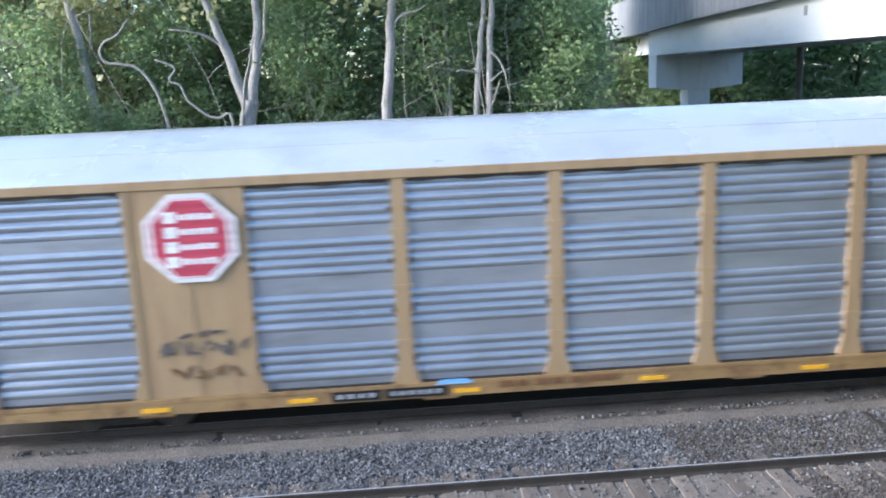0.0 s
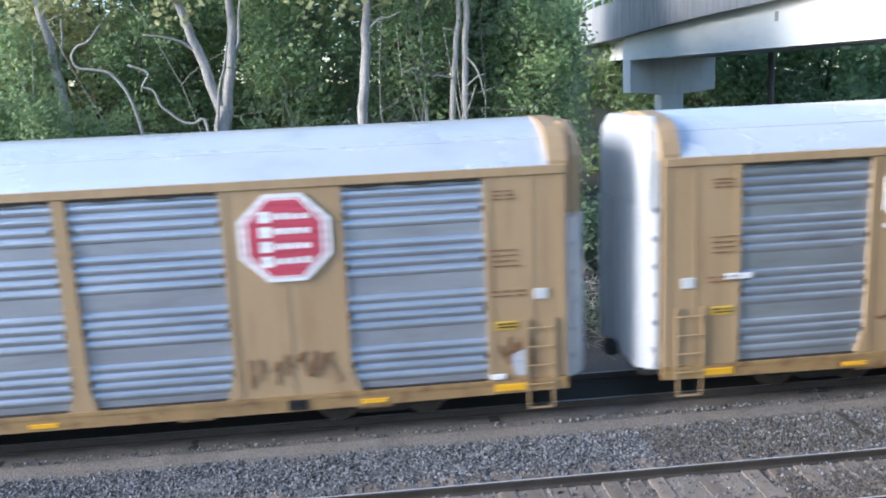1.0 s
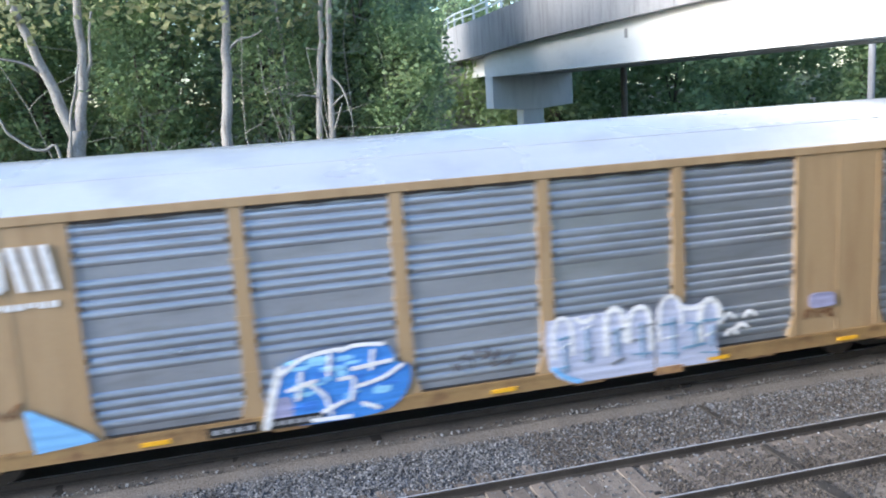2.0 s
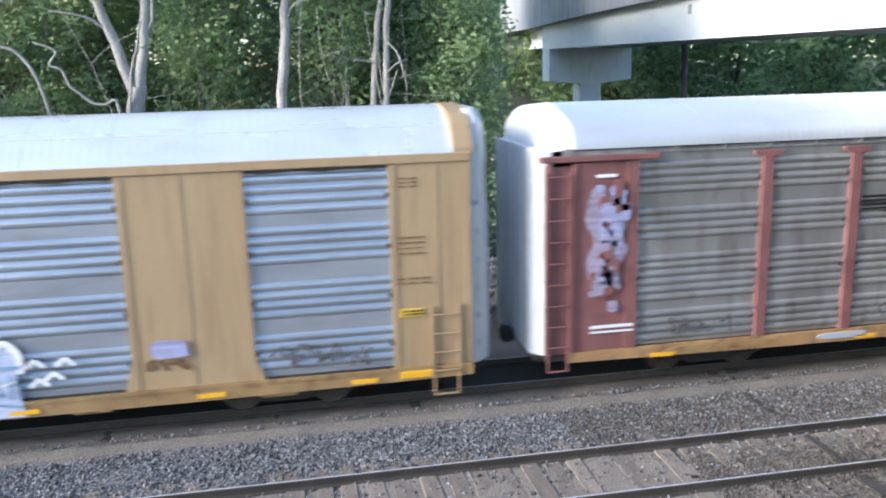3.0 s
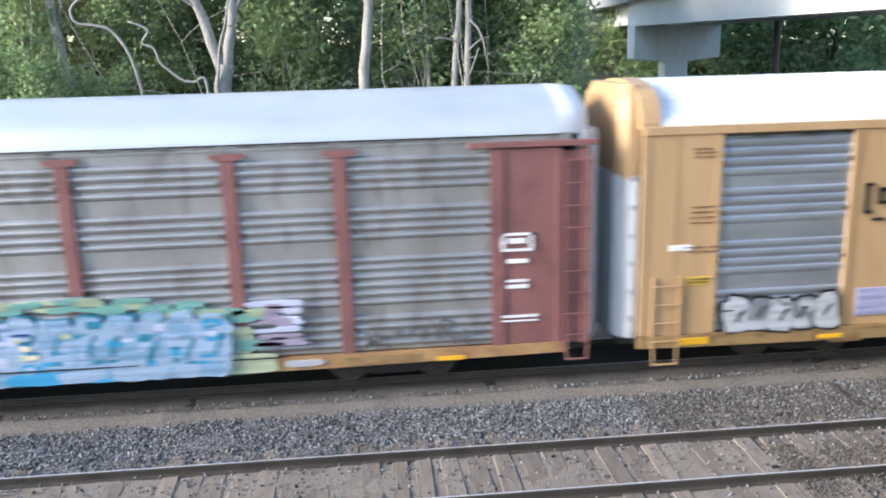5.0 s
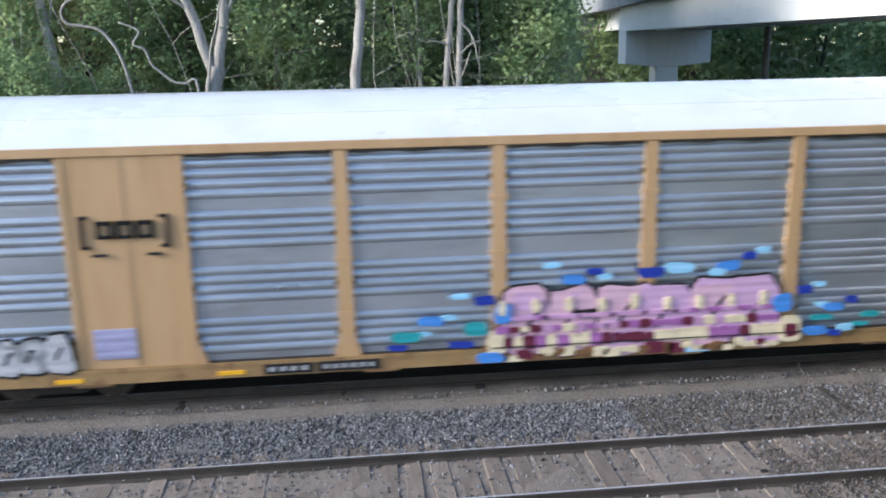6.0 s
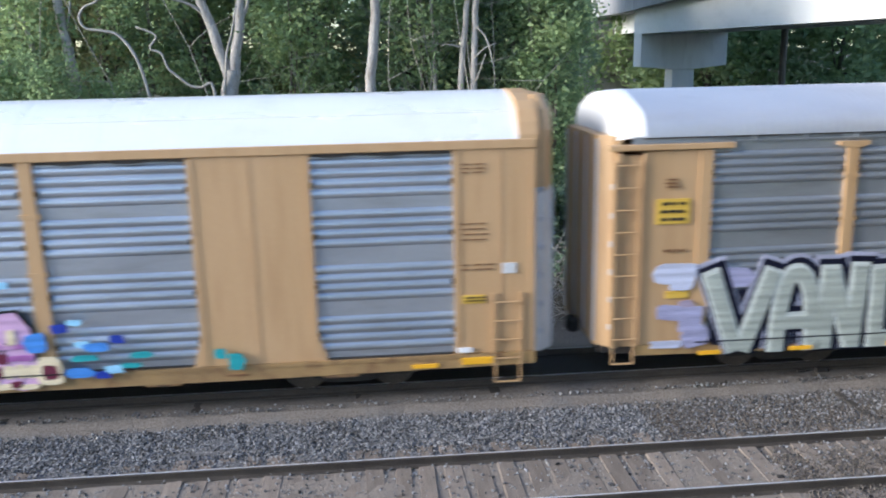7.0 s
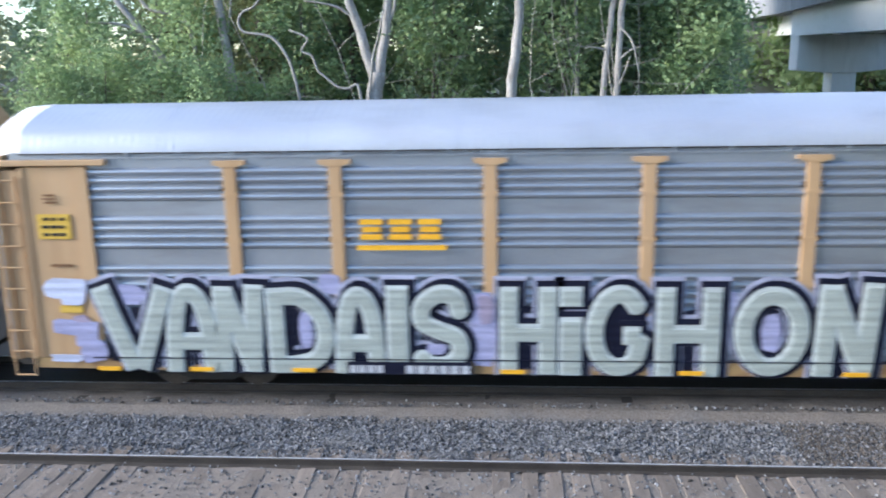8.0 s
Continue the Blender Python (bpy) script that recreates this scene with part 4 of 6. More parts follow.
def add_ends(car, half, z_top, body_mat, door_mat, kind):
    for s in (-1, 1):
        bm = bmesh.new()
        x = half
        # corner frame, end doors with folded corners and horizontal stiffeners
        outline = [(half - 0.02, -1.42), (half + 0.16, -1.42), (half + 0.40, -1.18), (half + 0.40, 1.18), (half + 0.16, 1.42), (half - 0.02, 1.42)]
        lo = [bm.verts.new((a, b, 0.78)) for a, b in outline]
        hi = [bm.verts.new((a, b, z_top)) for a, b in outline]
        bm.faces.new(lo[::-1])
        bm.faces.new(hi)
        for i in range(6):
            bm.faces.new((lo[i], lo[(i + 1) % 6], hi[(i + 1) % 6], hi[i]))
        d = part("end_door", bm, door_mat, car, "tall folding end doors")
        d.matrix_basis = pose(0, 0, 0, 0, 0, 0 if s > 0 else 180)
        for y in (-1.18, -0.4, 0.4, 1.18):
            bm = bmesh.new()
            box(bm, half + 0.385, half + 0.425, y - 0.03, y + 0.03, 0.85, z_top - 0.06, 0.006)
            part("door_seam", bm, P_GREY, d)
        for z in (1.2, 1.75, 2.3, 2.85, 3.4, 3.95):
            for y in (-1.44, 1.44):
                bm = bmesh.new()
                box(bm, half + 0.10, half + 0.19, y - 0.055, y + 0.055, z - 0.05, z + 0.05, 0.01)
                part("hinge", bm, BLACK if y > 2 else P_GREY, d)
        for y in (-1.43, 1.43):
            bm = bmesh.new()
            box(bm, half + 0.02, half + 0.12, y - 0.05, y + 0.05, 0.9, z_top - 0.1, 0.01)
            q = part("door_post", bm, door_mat, car)
            q.matrix_basis = pose(0, 0, 0, 0, 0, 0 if s > 0 else 180)
        bm = bmesh.new()
        rod(bm, (half - 0.2, 0, 0.82), (half + 0.52, 0, 0.82), 0.1, 10)
        box(bm, half + 0.42, half + 0.66, -0.16, 0.16, 0.68, 0.98, 0.04)
        box(bm, half - 0.1, half + 0.30, -1.3, 1.3, 0.62, 0.76, 0.01)
        q = part("coupler", bm, BLACK, car)
        q.matrix_basis = pose(0, 0, 0, 0, 0, 0 if s > 0 else 180)


def ladder(car, x0, x1, z0, z1, step, mat, y=-1.66, stirrup=True):
    bm = bmesh.new()
    for x in (x0, x1):
        box(bm, x - 0.025, x + 0.025, y - 0.01, y + 0.03, z0, z1)
    z = z0 + step * 0.4
    while z < z1 + 0.01:
        rod(bm, (x0, y - 0.035, z), (x1, y - 0.035, z), 0.016, 6)
        z += step
    p = both(part("ladder", bm, mat, car))
    if stirrup:
        bm = bmesh.new()
        for x in (x0 + 0.03, x1 - 0.03):
            rod(bm, (x, y, z0 + 0.05), (x, y, z0 - 0.34), 0.016, 6)
        rod(bm, (x0 + 0.03, y, z0 - 0.34), (x1 - 0.03, y, z0 - 0.34), 0.02, 6)
        both(part("stirrup_step", bm, mat, car))
    return p


def roof_sheet(car, prof, x0, x1, material, seams):
    """One skin folded under at the eaves, with thin raised seam strips across it."""
    bm = bmesh.new()
    skin = prof + [(y * 0.985, z - 0.03) for y, z in prof[::-1]]
    sweep(bm, skin, x0, x1, closed=True, caps=True, smooth=True, steps=26)
    bmesh.ops.recalc_face_normals(bm, faces=bm.faces)
    for e in bm.edges:
        e.smooth = e.calc_face_angle(0) < 0.6
    roof = part("roof", bm, material, car, "bright metal roof sheets with standing seams")
    k = x0 + seams
    lift = [(y * 1.002, z + 0.004) for y, z in prof]
    while k < x1 - 0.3:
        bm = bmesh.new()
        sweep(bm, lift + [(y * 0.99, z - 0.015) for y, z in prof[::-1]], k - 0.018, k + 0.018, closed=True, caps=True)
        bmesh.ops.recalc_face_normals(bm, faces=bm.faces)
        part("roof_seam", bm, material, roof)
        k += seams
    return roof


ROOF_1 = [(-1.63, 4.90), (-1.62, 4.95), (-1.50, 5.09), (-1.30, 5.29), (-1.18, 5.39), (-1.02, 5.475), (-0.7, 5.60), (-0.35, 5.70), (0, 5.745)]
ROOF_1 = ROOF_1 + [(-y, z) for y, z in ROOF_1[-2::-1]]
ROOF_2 = [(-1.55, 4.86), (-1.545, 4.93), (-1.52, 5.05), (-1.46, 5.19), (-1.36, 5.29), (-1.15, 5.39), (-0.8, 5.51), (-0.4, 5.62), (0, 5.69)]
ROOF_2 = ROOF_2 + [(-y, z) for y, z in ROOF_2[-2::-1]]


def wagon_tall(name, label, yellow, roof_mat, steel, header=None):
    """Yellow rack wagon with seven corrugated screens a side and two flush sign panels."""
    car = tagged(empty(name), label, "rail car", "wagons of the train")
    H = 13.315
    S0, S1, P = 0.90, 4.695, 0.28
    W = (14.13 - 4 * P) / 5
    spans = [(-7.065 + i * (W + P), -7.065 + i * (W + P) + W) for i in range(5)]
    for a, b in spans + [(9.22, 11.79), (-11.79, -9.22)]:
        screen(car, a, b, S0, S1, GROUPS_1, steel)
    for i in range(4):
        x = spans[i][1] + P / 2
        bm = bmesh.new()
        prism(bm, [(x - 0.27, 0.82), (x + 0.27, 0.82), (x + 0.15, 1.25), (x + 0.12, 4.76), (x - 0.12, 4.76), (x - 0.15, 1.25)], -1.625, -1.50)
        for z in (1.7, 2.75, 3.8):
            box(bm, x - 0.165, x + 0.165, -1.632, -1.55, z - 0.04, z + 0.04)
        both(part("side_post", bm, yellow, car))
    for a, b in ((7.065, 9.22), (-9.22, -7.065), (11.79, H), (-H, -11.79)):
        bm = bmesh.new()
        box(bm, a, b, -1.61, -1.52, 0.86, 4.78, 0.012)
        end = abs(a + b) > 20
        mid = (a + b) / 2 + (0.12 if end and a > 0 else -0.12 if end else 0)
        box(bm, mid - 0.012, mid + 0.012, -1.622, -1.61, 0.9, 4.74)
        for x in (a + 0.06, b - 0.06):
            box(bm, x - 0.06, x + 0.06, -1.625, -1.61, 0.9, 4.74)
        k = 1.3
        while k < 4.7:
            for x in (a + 0.06, b - 0.06):
                box(bm, x - 0.02, x + 0.02, -1.636, -1.62, k - 0.02, k + 0.02)
            k += 0.7
        if not end:
            for x, sgn in ((a, -1), (b, 1)):
                prism(bm, [(x, 0.86), (x + sgn * 0.16, 0.86), (x, 1.4)][::sgn], -1.62, -1.55)
        both(part("end_panel" if end else "sign_panel", bm, yellow, car))
    bm = bmesh.new()
    box(bm, -H, H, -1.65, -1.5, 4.755, 4.925, 0.015)
    both(part("top_chord", bm, yellow, car))
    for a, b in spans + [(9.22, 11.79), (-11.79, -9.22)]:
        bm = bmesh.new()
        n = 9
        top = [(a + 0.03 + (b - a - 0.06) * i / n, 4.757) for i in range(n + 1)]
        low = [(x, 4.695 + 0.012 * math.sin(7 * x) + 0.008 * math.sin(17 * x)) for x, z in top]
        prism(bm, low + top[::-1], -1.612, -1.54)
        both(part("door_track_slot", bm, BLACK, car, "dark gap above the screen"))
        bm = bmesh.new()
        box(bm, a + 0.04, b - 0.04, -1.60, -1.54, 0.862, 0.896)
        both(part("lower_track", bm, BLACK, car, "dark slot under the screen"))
    bm = bmesh.new()
    prism(bm, [(-H, 0.80), (-H, 0.62), (-12.0, 0.60), (-8.2, 0.57), (8.2, 0.57), (12.0, 0.60), (H, 0.62), (H, 0.80)], -1.645, -1.56)
    prism(bm, [(-H, 0.80), (H, 0.80), (H, 0.865), (-H, 0.865)], -1.66, -1.54)
    both(part("side_sill", bm, SILL, car, "worn yellow side sill"))
    for a in (-9.0, -3.7, 2.3, 6.3, 9.6):
        bm = bmesh.new()
        box(bm, a - 0.33, a + 0.33, -1.60, -1.45, 0.50, 0.575, 0.02)
        both(part("jacking_pad", bm, RUSTY, car))
    bm = bmesh.new()
    box(bm, -H, H, -1.5, 1.5, 0.66, 0.90)
    box(bm, -13.0, 13.0, -0.4, 0.4, 0.36, 0.66)
    for k in range(-11, 12, 2):
        box(bm, k - 0.06, k + 0.06, -1.5, 1.5, 0.5, 0.66)
    part("underframe", bm, BLACK, car, "black underframe")
    bm = bmesh.new()
    box(bm, -H + 0.1, H - 0.1, -1.49, 1.49, 2.3, 2.36)
    box(bm, -H + 0.1, H - 0.1, -1.49, 1.49, 3.75, 3.81)
    part("rack_deck", bm, BLACK, car)
    roof_sheet(car, ROOF_1, -13.02, 13.02, roof_mat, 1.43)
    bm = bmesh.new()
    rod(bm, (-13.0, -1.185, 5.387), (13.0, -1.185, 5.387), 0.012, 6)
    both(part("roof_lap", bm, roof_mat, car, "long lap joint along the roof"))
    # painted, squarer roof caps closing both ends
    half_cap = [(-1.635, 4.88), (-1.63, 5.0), (-1.55, 5.22), (-1.42, 5.44), (-1.22, 5.585), (-0.8, 5.69), (-0.4, 5.74), (0, 5.755)]
    cap = half_cap + [(-y, z) for y, z in half_cap[-2::-1]]
    for s in (-1, 1):
        bm = bmesh.new()
        rings = []
        for x in (13.0, 13.36):
            rings.append([bm.verts.new((s * x, y, z)) for y, z in cap])
        for a, b in zip(rings, rings[1:]):
            for i in range(len(a) - 1):
                bm.faces.new((a[i], a[i + 1], b[i + 1], b[i]))
        bm.faces.new(rings[-1])
        bm.faces.new(rings[0][::-1])
        bmesh.ops.recalc_face_normals(bm, faces=bm.faces)
        part("roof_cap", bm, yellow, car, "painted roof end cap")
        bm = bmesh.new()
        rings = []
        for z, w, xe in ((4.02, 1.44, 13.70), (5.05, 1.44, 13.70), (5.42, 1.34, 13.68), (5.68, 1.12, 13.60)):
            out = [(13.32, -w), (xe - 0.16, -w), (xe, -w + 0.24), (xe, w - 0.24), (xe - 0.16, w), (13.32, w)]
            rings.append([bm.verts.new((s * a, b, z - (0.10 if i in (1, 4) and z < 4.1 else 0))) for i, (a, b) in enumerate(out)])
        for a, b in zip(rings, rings[1:]):
            for i in range(6):
                bm.faces.new((a[i], a[(i + 1) % 6], b[(i + 1) % 6], b[i]))
        bm.faces.new(rings[-1])
        bm.faces.new(rings[0][::-1])
        bmesh.ops.recalc_face_normals(bm, faces=bm.faces)
        part("door_header", bm, header or yellow, car)
    add_ends(car, H, 4.01, yellow, header or WHITE, 1)
    ladder(car, 12.52, 13.05, 0.62, 2.05, 0.37, yellow)
    ladder(car, -13.05, -12.52, 0.62, 2.05, 0.37, yellow)
    return car, add_bogie(car, -9.75) + add_bogie(car, 9.75)


def wagon_older(name, label, frame_mat, roof_mat, steel, sill):
    """Older rack wagon: corrugated sides between T-headed posts, ladder bays at the ends, rounded roof."""
    car = tagged(empty(name), label, "rail car", "wagons of the train")
    H = 13.6
    S0, S1, P = 0.88, 4.86, 0.28
    W = (13.89 - 4 * P) / 5
    spans = [(-6.945 + i * (W + P), -6.945 + i * (W + P) + W) for i in range(5)]
    spans += [(7.23, 8.92), (-8.92, -7.23), (9.20, 11.79), (-11.79, -9.20)]
    for a, b in spans:
        screen(car, a, b, S0, S1, GROUPS_2, steel, face=-1.545, depth=0.05)
    posts = [spans[i][1] + P / 2 for i in range(4)] + [7.09, -7.09, 9.06, -9.06]
    for x in posts:
        bm = bmesh.new()
        box(bm, x - 0.12, x + 0.12, -1.625, -1.50, 0.86, 4.60, 0.01)
        prism(bm, [(x - 0.30, 4.70), (x - 0.30, 4.63), (x - 0.13, 4.58), (x + 0.13, 4.58), (x + 0.30, 4.63), (x + 0.30, 4.70)], -1.64, -1.50)
        for z in (1.5, 2.35, 3.2, 4.05):
            box(bm, x - 0.145, x + 0.145, -1.632, -1.55, z - 0.035, z + 0.035)
        both(part("side_post", bm, frame_mat, car))
        bm = bmesh.new()
        box(bm, x - 0.16, x + 0.16, -1.535, -1.50, 0.88, 4.87)
        both(part("post_backing", bm, steel, car))
    for s in (-1, 1):
        bm = bmesh.new()
        a, b = sorted((s * 11.79, s * 13.02))
        box(bm, a, b, -1.60, -1.50, 0.86, 4.62, 0.012)
        e = s * 11.91
        box(bm, e - 0.12, e + 0.12, -1.632, -1.55, 0.86, 4.62)
        both(part("end_panel", bm, frame_mat, car))
        bm = bmesh.new()
        a, b = sorted((s * 13.02, s * 13.62))
        box(bm, a, b, -1.56, -1.42, 0.82, 4.55, 0.012)
        both(part("ladder_bay", bm, frame_mat, car))
        for e in (a + 0.05, b - 0.05):
            bm = bmesh.new()
            box(bm, e - 0.05, e + 0.05, -1.63, -1.50, 0.82, 4.60, 0.006)
            both(part("bay_post", bm, frame_mat, car))
        bm = bmesh.new()
        a, b = sorted((s * 11.40, s * 13.78))
        box(bm, a, b, -1.68, -1.50, 4.64, 4.745, 0.012)
        both(part("gutter_beam", bm, frame_mat, car))
        ladder(car, a + (0.12 if s < 0 else 1.80), a + (0.58 if s < 0 else 2.26), 0.85, 4.45, 0.42, frame_mat, y=-1.665)
    bm = bmesh.new()
    box(bm, -13.3, 13.3, -1.575, -1.50, 4.748, 4.775)
    box(bm, -13.3, 13.3, -1.545, -1.50, 4.775, 4.88)
    for k in range(-11, 12):
        box(bm, k - 0.02, k + 0.02, -1.58, -1.55, 4.76, 4.86)
    both(part("eave_strip", bm, steel, car))
    bm = bmesh.new()
    box(bm, -13.1, 13.1, -1.567, -1.50, 4.836, 4.862)
    both(part("roof_joint", bm, BLACK, car, "thin dark joint under the roof edge"))
    bm = bmesh.new()
    prism(bm, [(-H + 0.4, 0.86), (-H + 0.4, 0.66), (-8.5, 0.60), (8.5, 0.60), (H - 0.4, 0.66), (H - 0.4, 0.86)], -1.645, -1.55)
    both(part("side_sill", bm, sill, car, "worn side sill with flaking paint"))
    bm = bmesh.new()
    box(bm, -H, H, -1.48, 1.48, 0.66, 0.90)
    box(bm, -13.0, 13.0, -0.4, 0.4, 0.36, 0.66)
    for k in range(-11, 12, 2):
        box(bm, k - 0.06, k + 0.06, -1.5, 1.5, 0.5, 0.66)
    part("underframe", bm, BLACK, car, "black underframe")
    bm = bmesh.new()
    box(bm, -H + 0.1, H - 0.1, -1.47, 1.47, 2.3, 2.36)
    box(bm, -H + 0.1, H - 0.1, -1.47, 1.47, 3.75, 3.81)
    part("rack_deck", bm, BLACK, car)
    roof_sheet(car, ROOF_2, -13.1, 13.1, roof_mat, 2.75)
    for s in (-1, 1):
        bm = bmesh.new()
        rings = []
        for x, sc, dz in ((13.08, 1.004, 0.006), (13.35, 0.97, -0.01), (13.66, 0.9, -0.05)):
            rings.append([bm.verts.new((s * (x - 0.03 * max(0, (5.5 - z))), y * sc, z + dz)) for y, z in ROOF_2])
        for a, b in zip(rings, rings[1:]):
            for i in range(len(a) - 1):
                bm.faces.new((a[i], a[i + 1], b[i + 1], b[i])).smooth = True
        bm.faces.new(rings[-1])
        bmesh.ops.recalc_face_normals(bm, faces=bm.faces)
        part("roof_cap", bm, CAP_WHITE, car, "white roof end cap")
    add_ends(car, H - 0.12, 4.9, frame_mat, frame_mat if frame_mat is not OXIDE else WHITE, 2)
    return car, add_bogie(car, -9.9) + add_bogie(car, 9.9)


# ---- markings and sprayed paint on the near side ----
FACE = -1.664


def bars(car, x, z, rows, mat, y=FACE, name="stencil"):
    """Rows of small bars in place of small writing: (width, height, drop) from the upper left corner x, z."""
    bm = bmesh.new()
    for dx, w, h, drop in rows:
        box(bm, x + dx, x + dx + w, y, y + 0.02, z - drop - h, z - drop)
    return tagged(part(name, bm, mat, car), kind="stuff")


def text_rows(seed, w, n, h, gap, words=3):
    r = random.Random(seed)
    rows = []
    for i in range(n):
        x = r.uniform(0, 0.06)
        for k in range(words):
            ww = w / words * r.uniform(0.55, 0.9)
            rows.append((x, ww, h, i * gap))
            x += w / words
    return rows


def plate(car, x0, x1, z0, z1, mat, y=FACE, name="plate", label=""):
    bm = bmesh.new()
    box(bm, x0, x1, y, y + 0.03, z0, z1, 0.004)
    return part(name, bm, mat, car, label)


def blob(rng, x, z, w, h, k=12):
    a0 = rng.uniform(0, math.tau)
    pts = []
    for i in range(k):
        a = i * math.tau / k
        r = rng.uniform(0.82, 1.12)
        c, s = math.cos(a), math.sin(a)
        e = 0.55
        pts.append((x + w / 2 * r * math.copysign(abs(c) ** e, c), max(0.60, z + h / 2 * r * math.copysign(abs(s) ** e, s))))
    return pts


def curve_2d(pts, sub=5):
    """A flowing line through (x, z) points."""
    p = [Vector(q) for q in pts]
    p = [p[0] * 2 - p[1]] + p + [p[-1] * 2 - p[-2]]
    out = []
    for i in range(1, len(p) - 2):
        a, b, c, d = p[i - 1:i + 3]
        for k in range(sub):
            t = k / sub
            out.append(0.5 * (2 * b + (c - a) * t + (2 * a - 5 * b + 4 * c - d) * t * t + (3 * b - a - 3 * c + d) * t ** 3))
    return out + [p[-2]]


def stroke(bm, pts, half, lay, mat=0, flowing=True, low=0.58, square=False):
    """A sprayed line of even width with round joins and round or square ends."""
    line = curve_2d(pts) if flowing and len(pts) > 2 else [Vector(p) for p in pts]
    for i, p in enumerate(line):
        ring = [(p.x + half * math.cos(k * math.tau / 10), max(low, p.y + half * math.sin(k * math.tau / 10)) + 0.0004 * k) for k in range(10)]
        if not (square and i in (0, len(line) - 1)):
            prism(bm, ring, lay - 0.0003 * (i % 4), lay + 0.012, mat)
        if i:
            q = line[i - 1]
            d = p - q
            if d.length > 1e-4:
                n = Vector((-d.y, d.x)).normalized() * half
                quad = [(q + n), (p + n), (p - n), (q - n)]
                prism(bm, [(v.x, max(low, v.y) + 0.0004 * j) for j, v in enumerate(quad)], lay - 0.0015 - 0.0003 * (i % 3), lay + 0.012, mat)


def patch(bm, pts, lay, mat=0):
    prism(bm, [(p.x, max(0.58, p.y)) for p in curve_2d(list(pts) + [pts[0]], 4)[:-1]], lay, lay + 0.015, mat)


def graffiti(car, x0, x1, z0, z1, rim, fills, seed, label, letters=6, marks=5, rim_w=0.05, wave=0.14):
    """A sprayed piece of swollen letter-like bodies, each with a dark rim, a paler crest, a slit and broad marks."""
    rng = random.Random(seed)
    mats = [rim] + fills
    bm = bmesh.new()
    step, h = (x1 - x0) / letters, z1 - z0
    bodies = []
    for i in range(letters):
        cx = x0 + (i + 0.5) * step
        top = z1 - rng.uniform(0, wave) * h
        state = rng.randrange(10 ** 6)
        bodies.append((cx, top, state))
        prism(bm, blob(random.Random(state), cx, (top + z0) / 2, step * 1.14 + 2 * rim_w, top - z0 + 2 * rim_w, 14), FACE - 0.0004 * i, FACE + 0.03, 0)
    lay = FACE - 0.006
    for cx, top, state in bodies:
        lay -= 0.001
        base = 1 + rng.randrange(len(fills))
        prism(bm, blob(random.Random(state), cx, (top + z0) / 2, step * 1.12, top - z0, 14), lay, lay + 0.02, base)
        lay -= 0.0008
        crest = 1 + rng.randrange(len(fills))
        prism(bm, blob(rng, cx + rng.uniform(-0.1, 0.1) * step, top - 0.24 * h, step * rng.uniform(0.6, 0.9), 0.34 * h, 12), lay, lay + 0.02, crest)
        lay -= 0.0008
        lower = 1 + rng.randrange(len(fills))
        prism(bm, blob(rng, cx + rng.uniform(-0.2, 0.2) * step, z0 + 0.17 * h, step * rng.uniform(0.7, 1.05), 0.3 * h, 12), lay, lay + 0.02, lower)
        for k in range(marks):
            lay -= 0.0006
            w, hh = rng.uniform(0.25, 0.7) * step, rng.uniform(0.035, 0.12) * h
            prism(bm, blob(rng, cx + rng.uniform(-0.4, 0.4) * step, z0 + h * rng.uniform(0.15, 0.85), w, hh, 10), lay, lay + 0.02, rng.randrange(len(mats)))
        lay -= 0.0006
        sx, sz = cx + rng.uniform(-0.2, 0.2) * step, z0 + h * rng.uniform(0.4, 0.6)
        stroke(bm, [(sx - 0.12 * step, sz - 0.15 * h), (sx, sz), (sx + 0.16 * step, sz + 0.12 * h)], 0.025 + 0.012 * rng.random(), lay, 0)
    bmesh.ops.recalc_face_normals(bm, faces=bm.faces)
    return tagged(part("sprayed_graffiti", bm, mats, car, label), kind="stuff")


def scribble(car, x0, x1, z0, z1, mat, seed, n=6, half=0.016):
    """A thin looping sprayed tag."""
    rng = random.Random(seed)
    bm = bmesh.new()
    step = (x1 - x0) / n
    for i in range(n):
        cx, cz = x0 + (i + 0.5) * step, (z0 + z1) / 2
        h = (z1 - z0) / 2
        pts = [(cx + rng.uniform(-0.6, 0.6) * step, cz + rng.uniform(-1, 1) * h) for k in range(rng.randrange(3, 6))]
        stroke(bm, pts, half * rng.uniform(0.7, 1.3), -1.634 - 0.002 * (i % 5), 0)
    bmesh.ops.recalc_face_normals(bm, faces=bm.faces)
    return tagged(part("sprayed_tag", bm, mat, car), kind="stuff")


def dabs(car, spots, mats, seed, label=""):
    rng = random.Random(seed)
    bm = bmesh.new()
    for i, (x, z, w, h, m) in enumerate(spots):
        prism(bm, blob(rng, x, z, w, h, 10), FACE - 0.002 * (i % 5) - 0.002, FACE + 0.02, m)
    bmesh.ops.recalc_face_normals(bm, faces=bm.faces)
    return tagged(part("sprayed_paint", bm, mats, car, label), kind="stuff")


ROUND = [(0.5 + 0.5 * math.cos(k * math.tau / 12 + 1.57), 0.5 + 0.5 * math.sin(k * math.tau / 12 + 1.57)) for k in range(13)]
